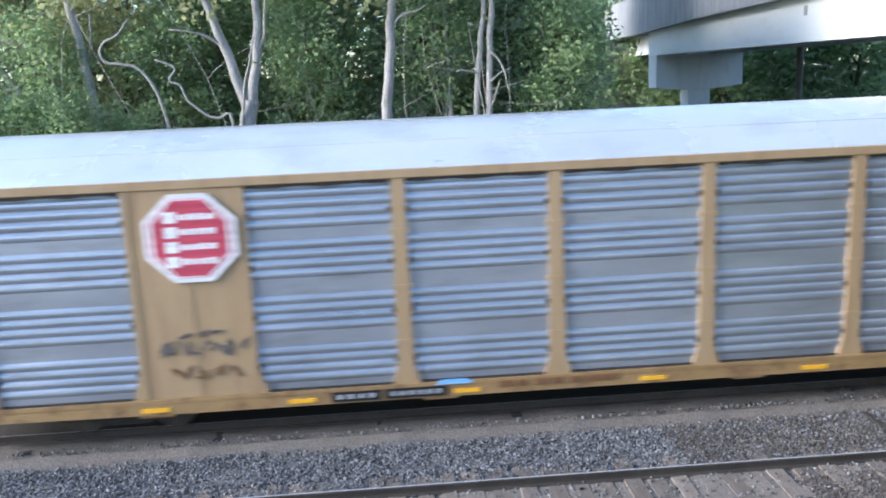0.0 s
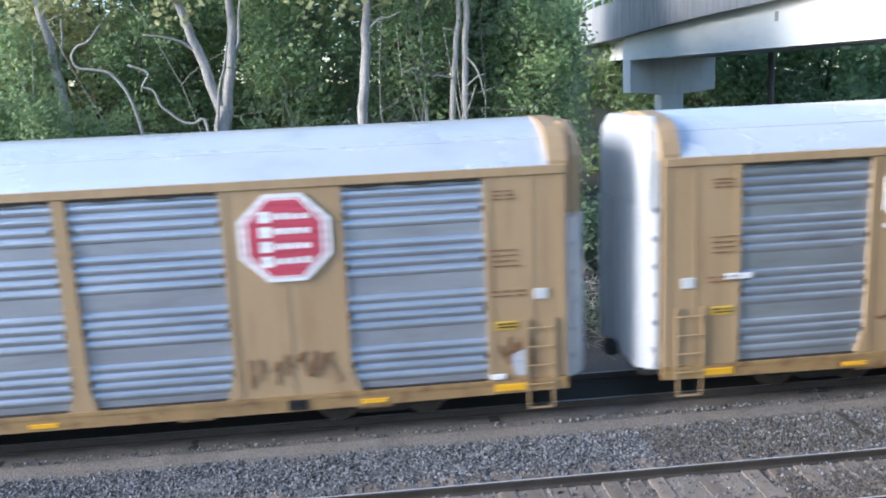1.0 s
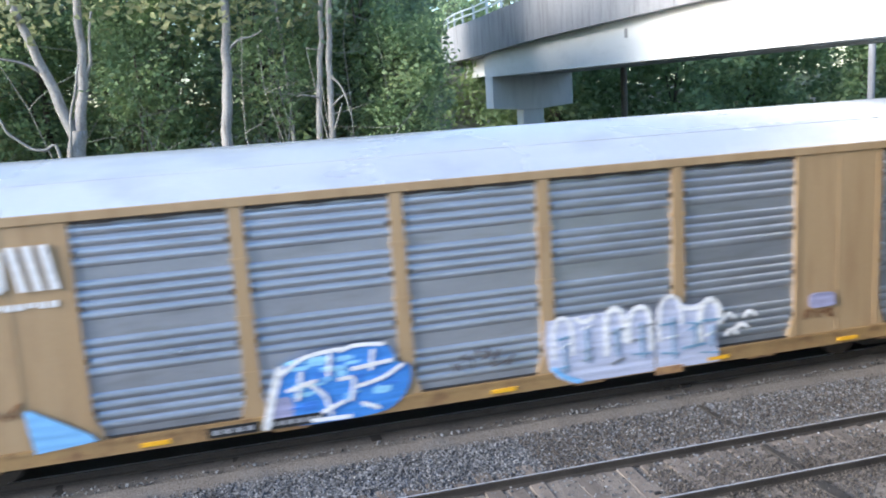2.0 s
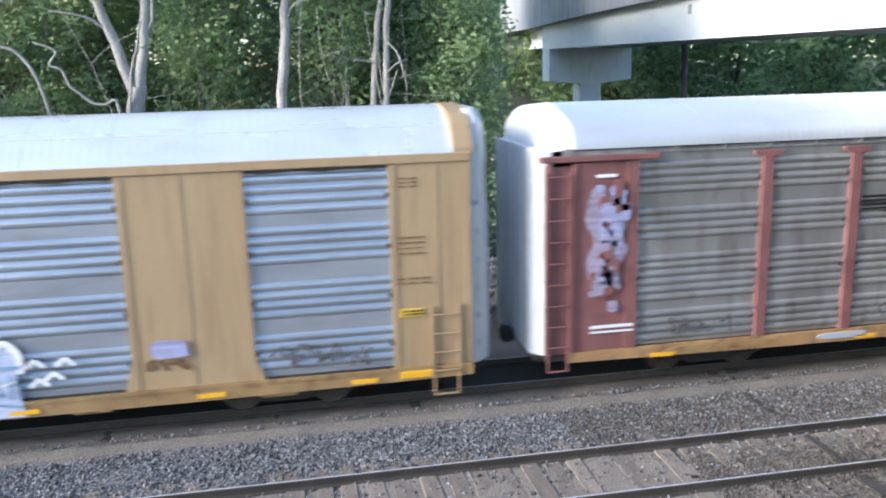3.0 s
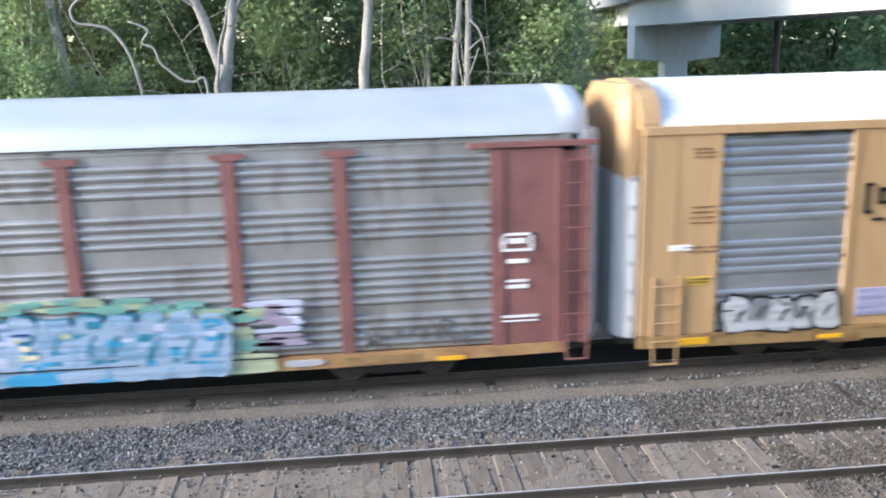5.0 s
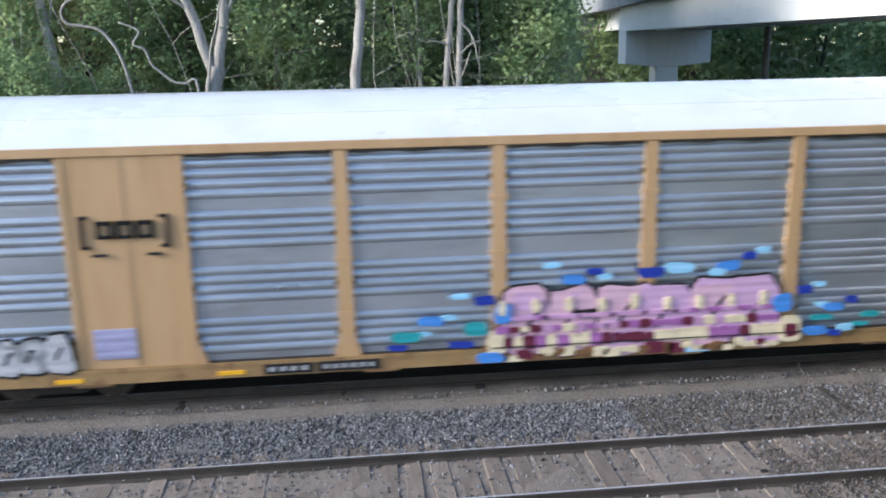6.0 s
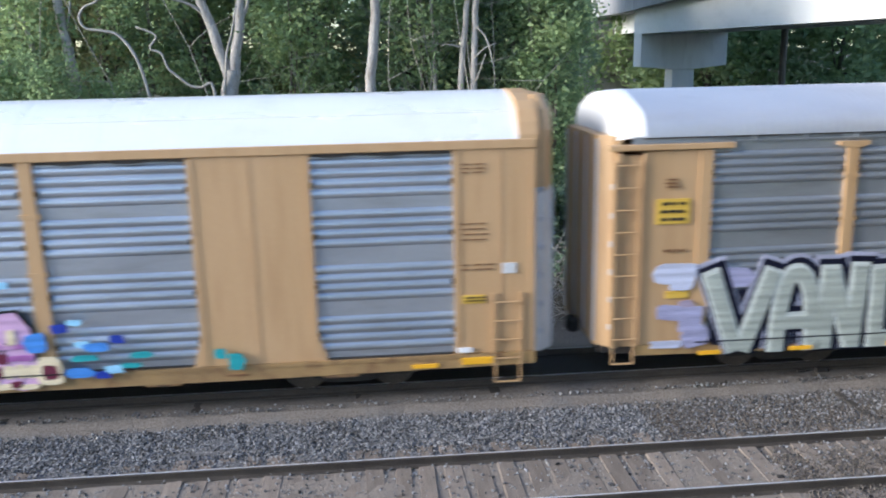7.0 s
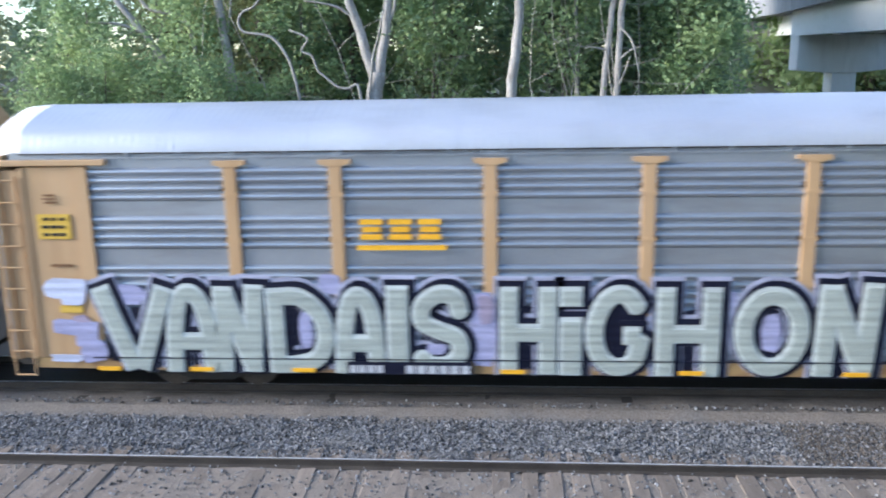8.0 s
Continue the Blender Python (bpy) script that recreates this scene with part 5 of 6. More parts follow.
LETTER_LINES = {
    "V": [(False, [(0.0, 1), (0.46, 0.02)]), (False, [(0.54, 0.02), (1, 1)])],
    "A": [(True, [(0, 0), (0.06, 0.55), (0.25, 0.95), (0.6, 1.0), (0.9, 0.7), (1, 0)]), (False, [(0.1, 0.36), (0.92, 0.36)])],
    "N": [(False, [(0, 0), (0.08, 0.98)]), (False, [(0.1, 0.95), (0.82, 0.1)]), (False, [(0.86, 0), (1, 1)])],
    "D": [(False, [(0.02, 0), (0, 1)]), (True, [(0, 1), (0.5, 1), (0.9, 0.75), (1, 0.4), (0.82, 0.1), (0.4, 0), (0.02, 0)])],
    "I": [(False, [(0.5, 0), (0.5, 1)])],
    "S": [(True, [(1, 0.72), (0.88, 0.95), (0.5, 1), (0.1, 0.85), (0.08, 0.62), (0.45, 0.5), (0.9, 0.4), (1, 0.2), (0.75, 0.02), (0.3, 0), (0, 0.12)])],
    "H": [(False, [(0, 0), (0, 1)]), (False, [(1, 0), (1, 1)]), (False, [(0, 0.48), (1, 0.48)])],
    "i": [(False, [(0.5, 0), (0.5, 0.66)]), (False, [(0.5, 0.78), (0.5, 1.0)])],
    "G": [(True, [(0.95, 0.8), (0.65, 1), (0.25, 0.92), (0, 0.55), (0.1, 0.18), (0.45, 0), (0.85, 0.08), (1, 0.42)]), (False, [(1, 0.45), (0.62, 0.45)])],
    "O": [(True, ROUND)],
}


def big_letter(car, ch, x0, x1, z0, z1, half, y, mat, shrink=0.0, shift=(0, 0), label=""):
    """One swollen letter in a box, drawn with broad sprayed lines of a given half width."""
    bm = bmesh.new()
    for k, (flowing, pts) in enumerate(LETTER_LINES[ch]):
        foot, head = (half, half) if flowing else (0.0, 0.0)
        if ch == "A":
            foot = 0.0
        span = z1 - z0 - foot - head
        line = [(x0 + half + u * (x1 - x0 - 2 * half) + shift[0], z0 + foot + v * span + shift[1]) for u, v in pts]
        if not flowing and shrink:
            d = (Vector(line[1]) - Vector(line[0])).normalized() * shrink
            line = [(line[0][0] + d.x, line[0][1] + d.y), (line[1][0] - d.x, line[1][1] - d.y)]
        stroke(bm, line, half - shrink, y - 0.0024 * k, 0, flowing, max(0.58, z0 + shrink * 0.5), True)
    bmesh.ops.recalc_face_normals(bm, faces=bm.faces)
    return part("sprayed_letter", bm, mat, car, label)


def octagon(bm, x, z, r, y0, y1, mat, sx=1.0):
    c = r / math.cos(math.pi / 8)
    prism(bm, [(x + sx * c * math.cos((i + 0.5) * math.pi / 4), z + c * math.sin((i + 0.5) * math.pi / 4)) for i in range(8)], y0, y1, mat)


def shield(car, x, z, seed):
    bm = bmesh.new()
    octagon(bm, x, z, 0.80, FACE, FACE + 0.03, 0, 1.03)
    octagon(bm, x, z, 0.72, FACE - 0.004, FACE, 1, 1.03)
    octagon(bm, x, z, 0.71, FACE - 0.006, FACE - 0.003, 0, 0.99)
    octagon(bm, x, z, 0.69, FACE - 0.008, FACE - 0.003, 1, 0.93)
    r = random.Random(seed)
    for i in range(4):
        zz = z + 0.40 - 0.27 * i
        box(bm, x - 0.45, x - 0.22, FACE - 0.011, FACE - 0.006, zz - 0.11, zz + 0.09, 0.0, 0)
        for k in range(4):
            box(bm, x - 0.18 + k * 0.165, x - 0.045 + k * 0.165, FACE - 0.011, FACE - 0.006, zz - 0.06, zz + 0.045 + r.uniform(-0.01, 0.01), 0.0, 0)
    bmesh.ops.recalc_face_normals(bm, faces=bm.faces)
    part("shield_sign", bm, [P_WHITE, P_RED], car, "red and white octagonal emblem with white bars")


def reflectors(car, xs, mat=None, w=0.5):
    return [plate(car, x - w / 2, x + w / 2, 0.63, 0.71, mat or P_ORANGE, FACE - 0.004, "reflector", "yellow reflective strip") for x in xs]


def number_panel(car, x):
    plate(car, x, x + 0.92, 0.60, 0.80, P_BLACK, FACE - 0.006, "number_panel", "black panel with white bars")
    plate(car, x + 1.0, x + 2.15, 0.60, 0.80, P_BLACK, FACE - 0.006, "number_panel", "black panel with white bars")
    bars(car, x + 0.08, 0.745, [(0.02 + 0.2 * i, 0.10, 0.085, 0) for i in range(4)], P_GREY, FACE - 0.012)
    bars(car, x + 1.09, 0.745, [(0.02 + 0.17 * i, 0.085, 0.085, 0) for i in range(6)], P_GREY, FACE - 0.012)


def end_markings(car, s, seed, placard=True):
    """Small notices on an end panel; s is the side of the car."""
    x = s * 12.15
    bars(car, x - 0.22, 4.50, text_rows(seed, 0.45, 3, 0.02, 0.075, 2), P_BROWN, -1.632)
    bars(car, x - 0.25, 3.40, text_rows(seed + 1, 0.5, 4, 0.022, 0.10, 3), P_BROWN, -1.632)
    bars(car, x - 0.30, 2.62, text_rows(seed + 2, 0.7, 2, 0.024, 0.09, 3), P_BROWN, -1.632)
    plate(car, x - 0.22, x + 0.22, 1.86, 2.02, P_HAZARD, -1.634, "notice", "yellow notice with dark bars")
    bars(car, x - 0.2, 1.99, text_rows(seed + 3, 0.4, 2, 0.03, 0.06, 3), P_BLACK, -1.64)
    if placard:
        plate(car, s * 12.82 - 0.13, s * 12.82 + 0.13, 2.42, 2.62, WHITE, -1.634, "placard")
    plate(car, s * 12.2 - 0.3, s * 12.2 + 0.3, 0.66, 0.80, P_ORANGE, FACE - 0.006, "reflector", "yellow reflective strip")


def build_train():
    cars = []
    # first wagon: red octagon emblems
    a, wa = wagon_tall("auto_rack", "yellow auto rack wagon with grey corrugated screens and red octagon emblems", YELLOW, ROOF, STEEL)
    shield(a, -8.05, 3.87, 1)
    shield(a, 8.18, 3.87, 2)
    scribble(a, -8.85, -7.2, 1.66, 1.98, P_SMUDGE, 5, 9, 0.022)
    scribble(a, -8.5, -7.6, 2.02, 2.16, P_SMUDGE, 6, 3, 0.018)
    scribble(a, -8.6, -7.4, 1.2, 1.5, P_BROWN, 7, 6)
    scribble(a, 7.35, 8.95, 1.05, 1.75, P_BROWN, 8, 9)
    scribble(a, 12.0, 12.65, 1.15, 1.75, P_BROWN, 9, 5)
    plate(a, 8.0, 8.35, 0.60, 0.80, P_BLACK, FACE - 0.006, "number_panel")
    number_panel(a, -5.75)
    bars(a, -2.6, 0.82, text_rows(8, 2.4, 1, 0.13, 0.2, 7), P_BROWN, FACE - 0.004)
    dabs(a, [(-3.45, 0.86, 0.7, 0.10, 0)], [P_SKY], 3)
    reflectors(a, [-9.0, -3.2, 0.4, 3.6, -6.3, 9.6])
    end_markings(a, 1, 30)
    end_markings(a, -1, 35)
    plate(a, 11.82, 12.1, 0.90, 1.0, P_WHITE, FACE - 0.004, "label_plate")
    dabs(a, [(12.4, 1.2, 0.32, 0.5, 0)], [P_GREY], 9)
    cars.append((a, wa, 4.515))
    # second wagon: white emblem, blue and white graffiti
    b, wb = wagon_tall("auto_rack", "tan yellow auto rack wagon with white emblem and blue graffiti", YELLOW, ROOF, STEEL, WHITE)
    bm = bmesh.new()
    for x0, x1, z0, z1 in ((-8.98, -8.84, 3.52, 4.16), (-8.9, -8.14, 3.45, 3.58), (-8.9, -8.14, 4.09, 4.22), (-8.2, -8.06, 3.5, 4.16)):
        box(bm, x0 * 0.93 - 0.62, x1 * 0.93 - 0.62, FACE, FACE + 0.03, z0 + 0.2, z1 + 0.2, 0.01)
    for x in (-8.05, -7.80, -7.55):
        prism(bm, [(x, 4.42), (x + 0.14, 4.42), (x + 0.26, 3.65), (x + 0.12, 3.65)], FACE, FACE + 0.03)
    bmesh.ops.recalc_face_normals(bm, faces=bm.faces)
    part("emblem", bm, P_WHITE, b, "white block emblem")
    bars(b, -8.95, 3.45, [(0.02 + 0.18 * i, 0.13, 0.11 if i % 3 else 0.08, 0) for i in range(9)], P_WHITE, -1.634)
    scribble(b, -9.0, -8.2, 1.45, 1.75, P_BROWN, 12, 4)
    bm = bmesh.new()
    prism(bm, [(-8.15, 1.55), (-8.10, 1.62), (-7.15, 1.02), (-7.05, 0.88), (-8.05, 0.80)], FACE - 0.004, FACE + 0.02)
    bmesh.ops.recalc_face_normals(bm, faces=bm.faces)
    part("sprayed_paint", bm, P_SKY, b, "sky blue painted wedge")
    number_panel(b, -5.2)
    bm = bmesh.new()
    mass = [(-4.15, 0.66), (-3.86, 1.66), (-3.3, 1.92), (-2.6, 1.97), (-1.86, 1.95), (-1.66, 1.6), (-1.4, 1.45), (-1.45, 1.05), (-1.75, 0.72), (-2.2, 0.6), (-3.3, 0.58)]
    patch(bm, mass, FACE, 0)
    rb = random.Random(17)
    for i in range(26):
        x = rb.uniform(-3.75, -1.75)
        prism(bm, blob(rb, x, rb.uniform(0.72, 1.82), rb.uniform(0.2, 0.5), rb.uniform(0.05, 0.2), 10), FACE - 0.003 - 0.0005 * i, FACE + 0.01, rb.choice([1, 2, 2, 3, 3]))
    white = [[(-4.15, 0.66), (-4.0, 1.2), (-3.82, 1.72)], [(-3.82, 1.6), (-3.45, 1.85), (-3.1, 1.93), (-2.7, 1.96)], [(-2.7, 1.92), (-2.4, 1.99), (-1.88, 1.95)],
             [(-3.35, 1.4), (-3.05, 1.1), (-2.95, 0.72)], [(-2.75, 1.38), (-2.5, 1.36), (-2.56, 0.95)], [(-2.4, 1.2), (-1.95, 1.3), (-1.55, 1.5)],
             [(-2.35, 0.86), (-2.05, 0.72)], [(-3.3, 0.66), (-2.6, 0.64)], [(-3.55, 1.1), (-3.45, 1.6)], [(-2.15, 1.5), (-2.1, 1.85)], [(-2.95, 1.5), (-2.9, 1.88)], [(-3.7, 1.3), (-3.2, 1.42)], [(-2.5, 1.55), (-1.75, 1.62)], [(-3.1, 0.8), (-2.7, 0.95)]]
    for i, line in enumerate(white):
        stroke(bm, line, 0.07 if i == 0 else 0.038, FACE - 0.018 - 0.0015 * i, 4)
    bmesh.ops.recalc_face_normals(bm, faces=bm.faces)
    tagged(part("sprayed_graffiti", bm, [P_COBALT, P_BLUE, P_SKY, P_ICE, P_WHITE], b, "blue and white sprayed graffiti"), kind="stuff")
    bm = bmesh.new()
    prism(bm, [(1.42, 0.95), (1.34, 1.5), (1.40, 1.95), (2.35, 1.98), (3.62, 1.92), (3.72, 1.4), (3.72, 0.60), (1.9, 0.60), (1.62, 0.74)], FACE, FACE + 0.015, 0)
    prism(bm, [(3.76, 0.60), (3.80, 1.93), (4.1, 2.1), (4.5, 1.9), (5.2, 1.9), (5.15, 1.3), (5.22, 0.60)], FACE - 0.001, FACE + 0.015, 0)
    rw = random.Random(18)
    for i, x in enumerate((1.72, 2.2, 2.85, 3.4, 4.1, 4.6, 5.0)):
        top = (1.98, 1.92, 2.04, 2.0, 2.14, 1.9, 1.96)[i]
        w = rw.uniform(0.18, 0.3)
        if i not in (1, 5):
            stroke(bm, [(x - w, 1.1 + rw.uniform(-0.2, 0.2)), (x - w * 0.9, top - 0.2), (x, top), (x + w * 0.9, top - 0.2), (x + w, 1.3 + rw.uniform(-0.3, 0.3))], rw.uniform(0.035, 0.06), FACE - 0.006 - 0.002 * i, 1)
        else:
            stroke(bm, [(x - w, top), (x, top - 0.08), (x + w, top)], 0.05, FACE - 0.006 - 0.002 * i, 1)
        for k in range(3):
            z = 0.95 + 0.33 * k + rw.uniform(-0.1, 0.1)
            stroke(bm, [(x - w * rw.uniform(0.3, 1), z), (x + w * rw.uniform(0.2, 1), z + rw.uniform(-0.06, 0.12))], rw.uniform(0.014, 0.03), FACE - 0.022 - 0.001 * i, rw.choice([1, 2, 4]))
        stroke(bm, [(x + w * 0.2, 1.0 + rw.uniform(-0.2, 0.1)), (x + w * 0.1, 1.55 + rw.uniform(-0.2, 0.2))], 0.022, FACE - 0.032 - 0.001 * i, 2)
    stroke(bm, [(1.5, 0.95), (1.75, 0.75), (2.05, 0.62)], 0.05, FACE - 0.022, 3)
    for i, (x, z) in enumerate(((5.45, 1.5), (5.5, 1.15), (5.95, 1.5), (5.75, 1.25))):
        stroke(bm, [(x - 0.12, z), (x, z + 0.1), (x + 0.14, z)], 0.04, FACE - 0.004 - 0.001 * i, 1)
    bmesh.ops.recalc_face_normals(bm, faces=bm.faces)
    tagged(part("sprayed_graffiti", bm, [P_LILAC_WHITE, P_WHITE, P_STEELBLUE, P_SKY, STEEL], b, "white sprayed graffiti"), kind="stuff")
    plate(b, 3.75, 4.35, 0.50, 0.66, RUSTY, FACE - 0.03, "jack_plate")
    dabs(b, [(-3.85, 0.95, 0.45, 0.5, 0), (7.72, 1.62, 0.75, 0.35, 0)], [P_LILAC, P_GREY], 19)
    scribble(b, 9.45, 11.4, 1.0, 1.5, P_SMUDGE, 22, 9, 0.022)
    scribble(b, -0.6, 0.7, 1.15, 1.6, P_SMUDGE, 23, 6)
    scribble(b, 7.3, 8.0, 1.2, 1.42, P_BROWN, 24, 4)
    reflectors(b, [-9.4, -6.1, 0.45, 5.2, 8.4, 11.2])
    end_markings(b, -1, 40)
    end_markings(b, 1, 45, False)
    plate(b, -12.1, -11.55, 2.55, 2.66, P_WHITE, -1.632, "label_plate")
    cars.append((b, wb, 33.015))
    # third wagon: older, oxide red posts, long graffiti
    c, wc = wagon_older("old_auto_rack", "weathered grey auto rack wagon with oxide red posts and blue graffiti", OXIDE, ROOF_C, STEEL_OLD, RUSTY)
    rc = random.Random(46)
    edge = [(-4.3 + 0.2 * i, 1.79 + rc.uniform(-0.08, 0.07), rc.uniform(0.25, 0.5), rc.uniform(0.06, 0.14), rc.choice([0, 0, 1, 3, 4])) for i in range(27)]
    for x in [1.3 + 0.13 * i for i in range(48)]:
        arch = 0.40 * math.sin(math.pi * min(max((x - 0.9) / 6.6, 0), 1))
        edge.append((x, 1.72 + arch + rc.uniform(-0.16, 0.09), rc.uniform(0.25, 0.6), rc.uniform(0.08, 0.2), rc.choice([0, 1, 1, 1, 3])))
    edge += [(-4.85, 0.78, 1.0, 0.42, 0), (-4.55, 1.15, 0.6, 0.35, 0), (1.3, 0.85, 0.95, 0.6, 0), (1.55, 1.3, 0.8, 0.5, 0), (1.9, 1.65, 0.8, 0.4, 1),
             (7.0, 1.25, 0.6, 0.5, 0), (7.2, 0.8, 1.2, 0.4, 3), (6.9, 1.75, 0.7, 0.3, 1), (7.25, 1.15, 0.6, 0.2, 1), (7.1, 1.45, 0.5, 0.15, 3)]
    dabs(c, edge, [P_LIME, P_AQUA, P_TEAL, P_LIME_PALE, STEEL_OLD], 24, "broken lime and aqua paint edge")
    graffiti(c, -4.2, 0.95, 0.60, 1.76, P_DEEP, [P_AZURE, P_STEELBLUE, P_DEEP, P_SKY, P_PETROL, P_STEELBLUE], 25, "blue and green sprayed graffiti", letters=7, marks=10, wave=0.06)
    graffiti(c, 1.85, 6.9, 0.60, 1.95, P_PETROL, [P_HAZE, P_LILAC_WHITE, P_HAZE, P_STEELBLUE, P_AZURE, P_HAZE], 26, "pale blue and green sprayed graffiti", letters=9, marks=11, rim_w=0.035, wave=0.08)
    rl = random.Random(52)
    low = [(-3.9 + 0.5 * i, 0.72, rl.uniform(0.5, 0.9), rl.uniform(0.2, 0.3), rl.choice([0, 0, 1, 2])) for i in range(10)]
    low += [(2.1 + 0.5 * i, 0.73, rl.uniform(0.5, 0.9), rl.uniform(0.2, 0.28), rl.choice([3, 3, 1, 0, 4])) for i in range(10)]
    low += [(rl.uniform(-3.9, 6.6), rl.uniform(1.0, 1.6), rl.uniform(0.1, 0.25), rl.uniform(0.06, 0.12), rl.choice([4, 5, 5])) for i in range(16)]
    low += [(rl.uniform(-4.0, 6.7), rl.uniform(0.95, 1.75), rl.uniform(0.3, 0.8), rl.uniform(0.03, 0.06), rl.choice([2, 6, 1, 3])) for i in range(46)]
    dabs(c, low, [P_AZURE, P_STEELBLUE, P_DEEP, P_HAZE, P_LIME_PALE, P_CREAM, P_BLACK], 53, "blue paint run along the sill").location.y = -0.045
    bars(c, -5.0, 0.91, [(0.0, 12.8, 0.022, 0)], P_BLACK, FACE - 0.062, "seam_line")
    dabs(c, [(7.75 + rc.uniform(-0.35, 0.3), rc.uniform(1.1, 2.05), rc.uniform(0.3, 0.7), rc.uniform(0.05, 0.14), rc.choice([0, 0, 1])) for i in range(26)], [P_DUSK, P_LILAC_WHITE], 27)
    bm = bmesh.new()
    patch(bm, [(-12.74, 4.12), (-12.28, 4.05), (-12.34, 3.75), (-12.05, 3.6), (-12.1, 3.1), (-12.0, 2.9), (-12.2, 2.5), (-12.15, 2.1), (-12.55, 2.3), (-12.75, 2.2), (-12.85, 2.7), (-12.7, 3.1), (-12.88, 3.5)], FACE + 0.012, 0)
    bmesh.ops.recalc_face_normals(bm, faces=bm.faces)
    tagged(part("sprayed_paint", bm, P_DUSK, c, "dusky lilac paint mass"), kind="stuff")
    smear = []
    for i in range(60):
        z = rc.uniform(1.75, 4.15)
        smear.append((-12.42 + 0.12 * math.sin(2.2 * z) + rc.uniform(-0.22, 0.22), z, rc.uniform(0.10, 0.30), rc.uniform(0.12, 0.42), rc.choice([0, 1, 2])))
    dabs(c, smear, [P_DUSK, P_LILAC, OXIDE], 28, "dusky lilac sprayed paint")
    bars(c, -6.9, 3.68, [(0, 0.95, 0.045, 0.085 * i) for i in range(4)] + [(1.0, 0.22, 0.10, 0), (1.3, 0.3, 0.28, 0.02), (0.85, 1.05, 0.16, 0.42)], P_BLACK, -1.612, "emblem")
    bars(c, -12.75, 1.38, [(0, 0.9, 0.06, 0), (0, 0.9, 0.04, 0.12), (0.1, 0.4, 0.06, -3.0)], P_WHITE, -1.636)
    bars(c, 11.98, 3.05, [(0, 0.6, 0.05, 0), (0, 0.6, 0.05, 0.3), (0, 0.06, 0.3, 0), (0.54, 0.06, 0.3, 0), (0.12, 0.35, 0.1, 0.1), (0.1, 0.4, 0.08, 0.5), (0.1, 0.4, 0.05, 0.9), (0.1, 0.4, 0.07, 1.0), (0, 0.7, 0.05, 1.6), (0, 0.7, 0.03, 1.7)], P_WHITE, -1.636)
    scribble(c, 9.4, 11.5, 0.95, 1.45, P_SMUDGE, 29, 9, 0.022)
    scribble(c, -11.2, -9.6, 1.05, 1.4, P_SMUDGE, 33, 7)
    scribble(c, -6.3, -4.9, 1.0, 1.5, P_SMUDGE, 35, 6)
    dabs(c, [(-9.9, 0.74, 2.4, 0.16, 0), (-7.2, 0.74, 1.3, 0.13, 1), (9.6, 0.74, 1.6, 0.16, 0), (8.2, 0.74, 0.8, 0.12, 1)], [SILL, P_GREY], 34)
    reflectors(c, [-6.6, -11.2, 11.0])
    cars.append((c, wc, 61.45))
    # fourth wagon: bright tan, purple graffiti
    e, we = wagon_tall("auto_rack", "bright tan auto rack wagon with purple and pink graffiti", YELLOW_E, ROOF_W, STEEL)
    bm = bmesh.new()
    for x in (-8.9, -7.42):
        box(bm, x - 0.035, x + 0.035, FACE, FACE + 0.03, 3.12, 3.72)
        sgn = 1 if x < -8 else -1
        for z in (3.12, 3.66):
            box(bm, min(x, x + sgn * 0.13), max(x, x + sgn * 0.13), FACE, FACE + 0.03, z, z + 0.06)
    for x in (-8.65, -8.3, -7.95):
        box(bm, x, x + 0.3, FACE, FACE + 0.03, 3.30, 3.36)
        box(bm, x, x + 0.3, FACE, FACE + 0.03, 3.54, 3.62)
        box(bm, x, x + 0.08, FACE, FACE + 0.03, 3.3, 3.62)
        box(bm, x + 0.22, x + 0.3, FACE, FACE + 0.03, 3.3, 3.62)
    for x in (-8.75, -7.8):
        box(bm, x, x + 0.26, FACE, FACE + 0.03, 2.98, 3.03)
    tagged(part("emblem", bm, P_BLACK, e, "black block emblem in brackets"), kind="stuff")
    graffiti(e, -11.6, -9.3, 0.86, 1.62, P_BLACK, [P_GREY, P_GREY, STEEL], 36, "grey sprayed graffiti with black outline", letters=5, marks=2)
    plate(e, -8.9, -8.15, 1.05, 1.62, P_LILAC, -1.634, "paint_patch", "pale lilac paint patch")
    number_panel(e, -5.9)
    graffiti(e, -1.4, 4.1, 0.64, 2.16, P_BLACK, [P_PINK, P_PINK, P_MAUVE_PALE, P_MAUVE_PALE], 37, "pink and purple sprayed graffiti with maroon drips", letters=6, marks=3, rim_w=0.04, wave=0.1)
    rd = random.Random(47)
    drips = []
    for i in range(26):
        x = -1.4 + 0.215 * i
        drips += [(x, rd.uniform(0.66, 0.78), rd.uniform(0.2, 0.45), rd.uniform(0.1, 0.24), rd.choice([0, 0, 3, 1, 3])), (x + 0.1, 0.98, rd.uniform(0.16, 0.3), rd.uniform(0.18, 0.3), rd.choice([0, 1, 1, 2])),
                  (x, 1.24, rd.uniform(0.18, 0.3), rd.uniform(0.1, 0.2), rd.choice([2, 4, 0, 1])), (x + 0.08, 1.46, rd.uniform(0.2, 0.4), 0.09, rd.choice([2, 4, 4]))]
        if i % 3 == 0:
            drips.append((x, 1.6 + rd.uniform(-0.1, 0.15), 0.16, 0.3, 1))
    drips += [(4.35, 0.95, 0.5, 0.55, 1), (4.38, 0.95, 0.3, 0.3, 0), (-1.5, 1.0, 0.35, 0.5, 1)]
    dabs(e, drips, [P_MAROON, P_CREAM, P_PURPLE, P_BROWN, P_MAUVE], 48, "maroon and cream drips").location.y = -0.05
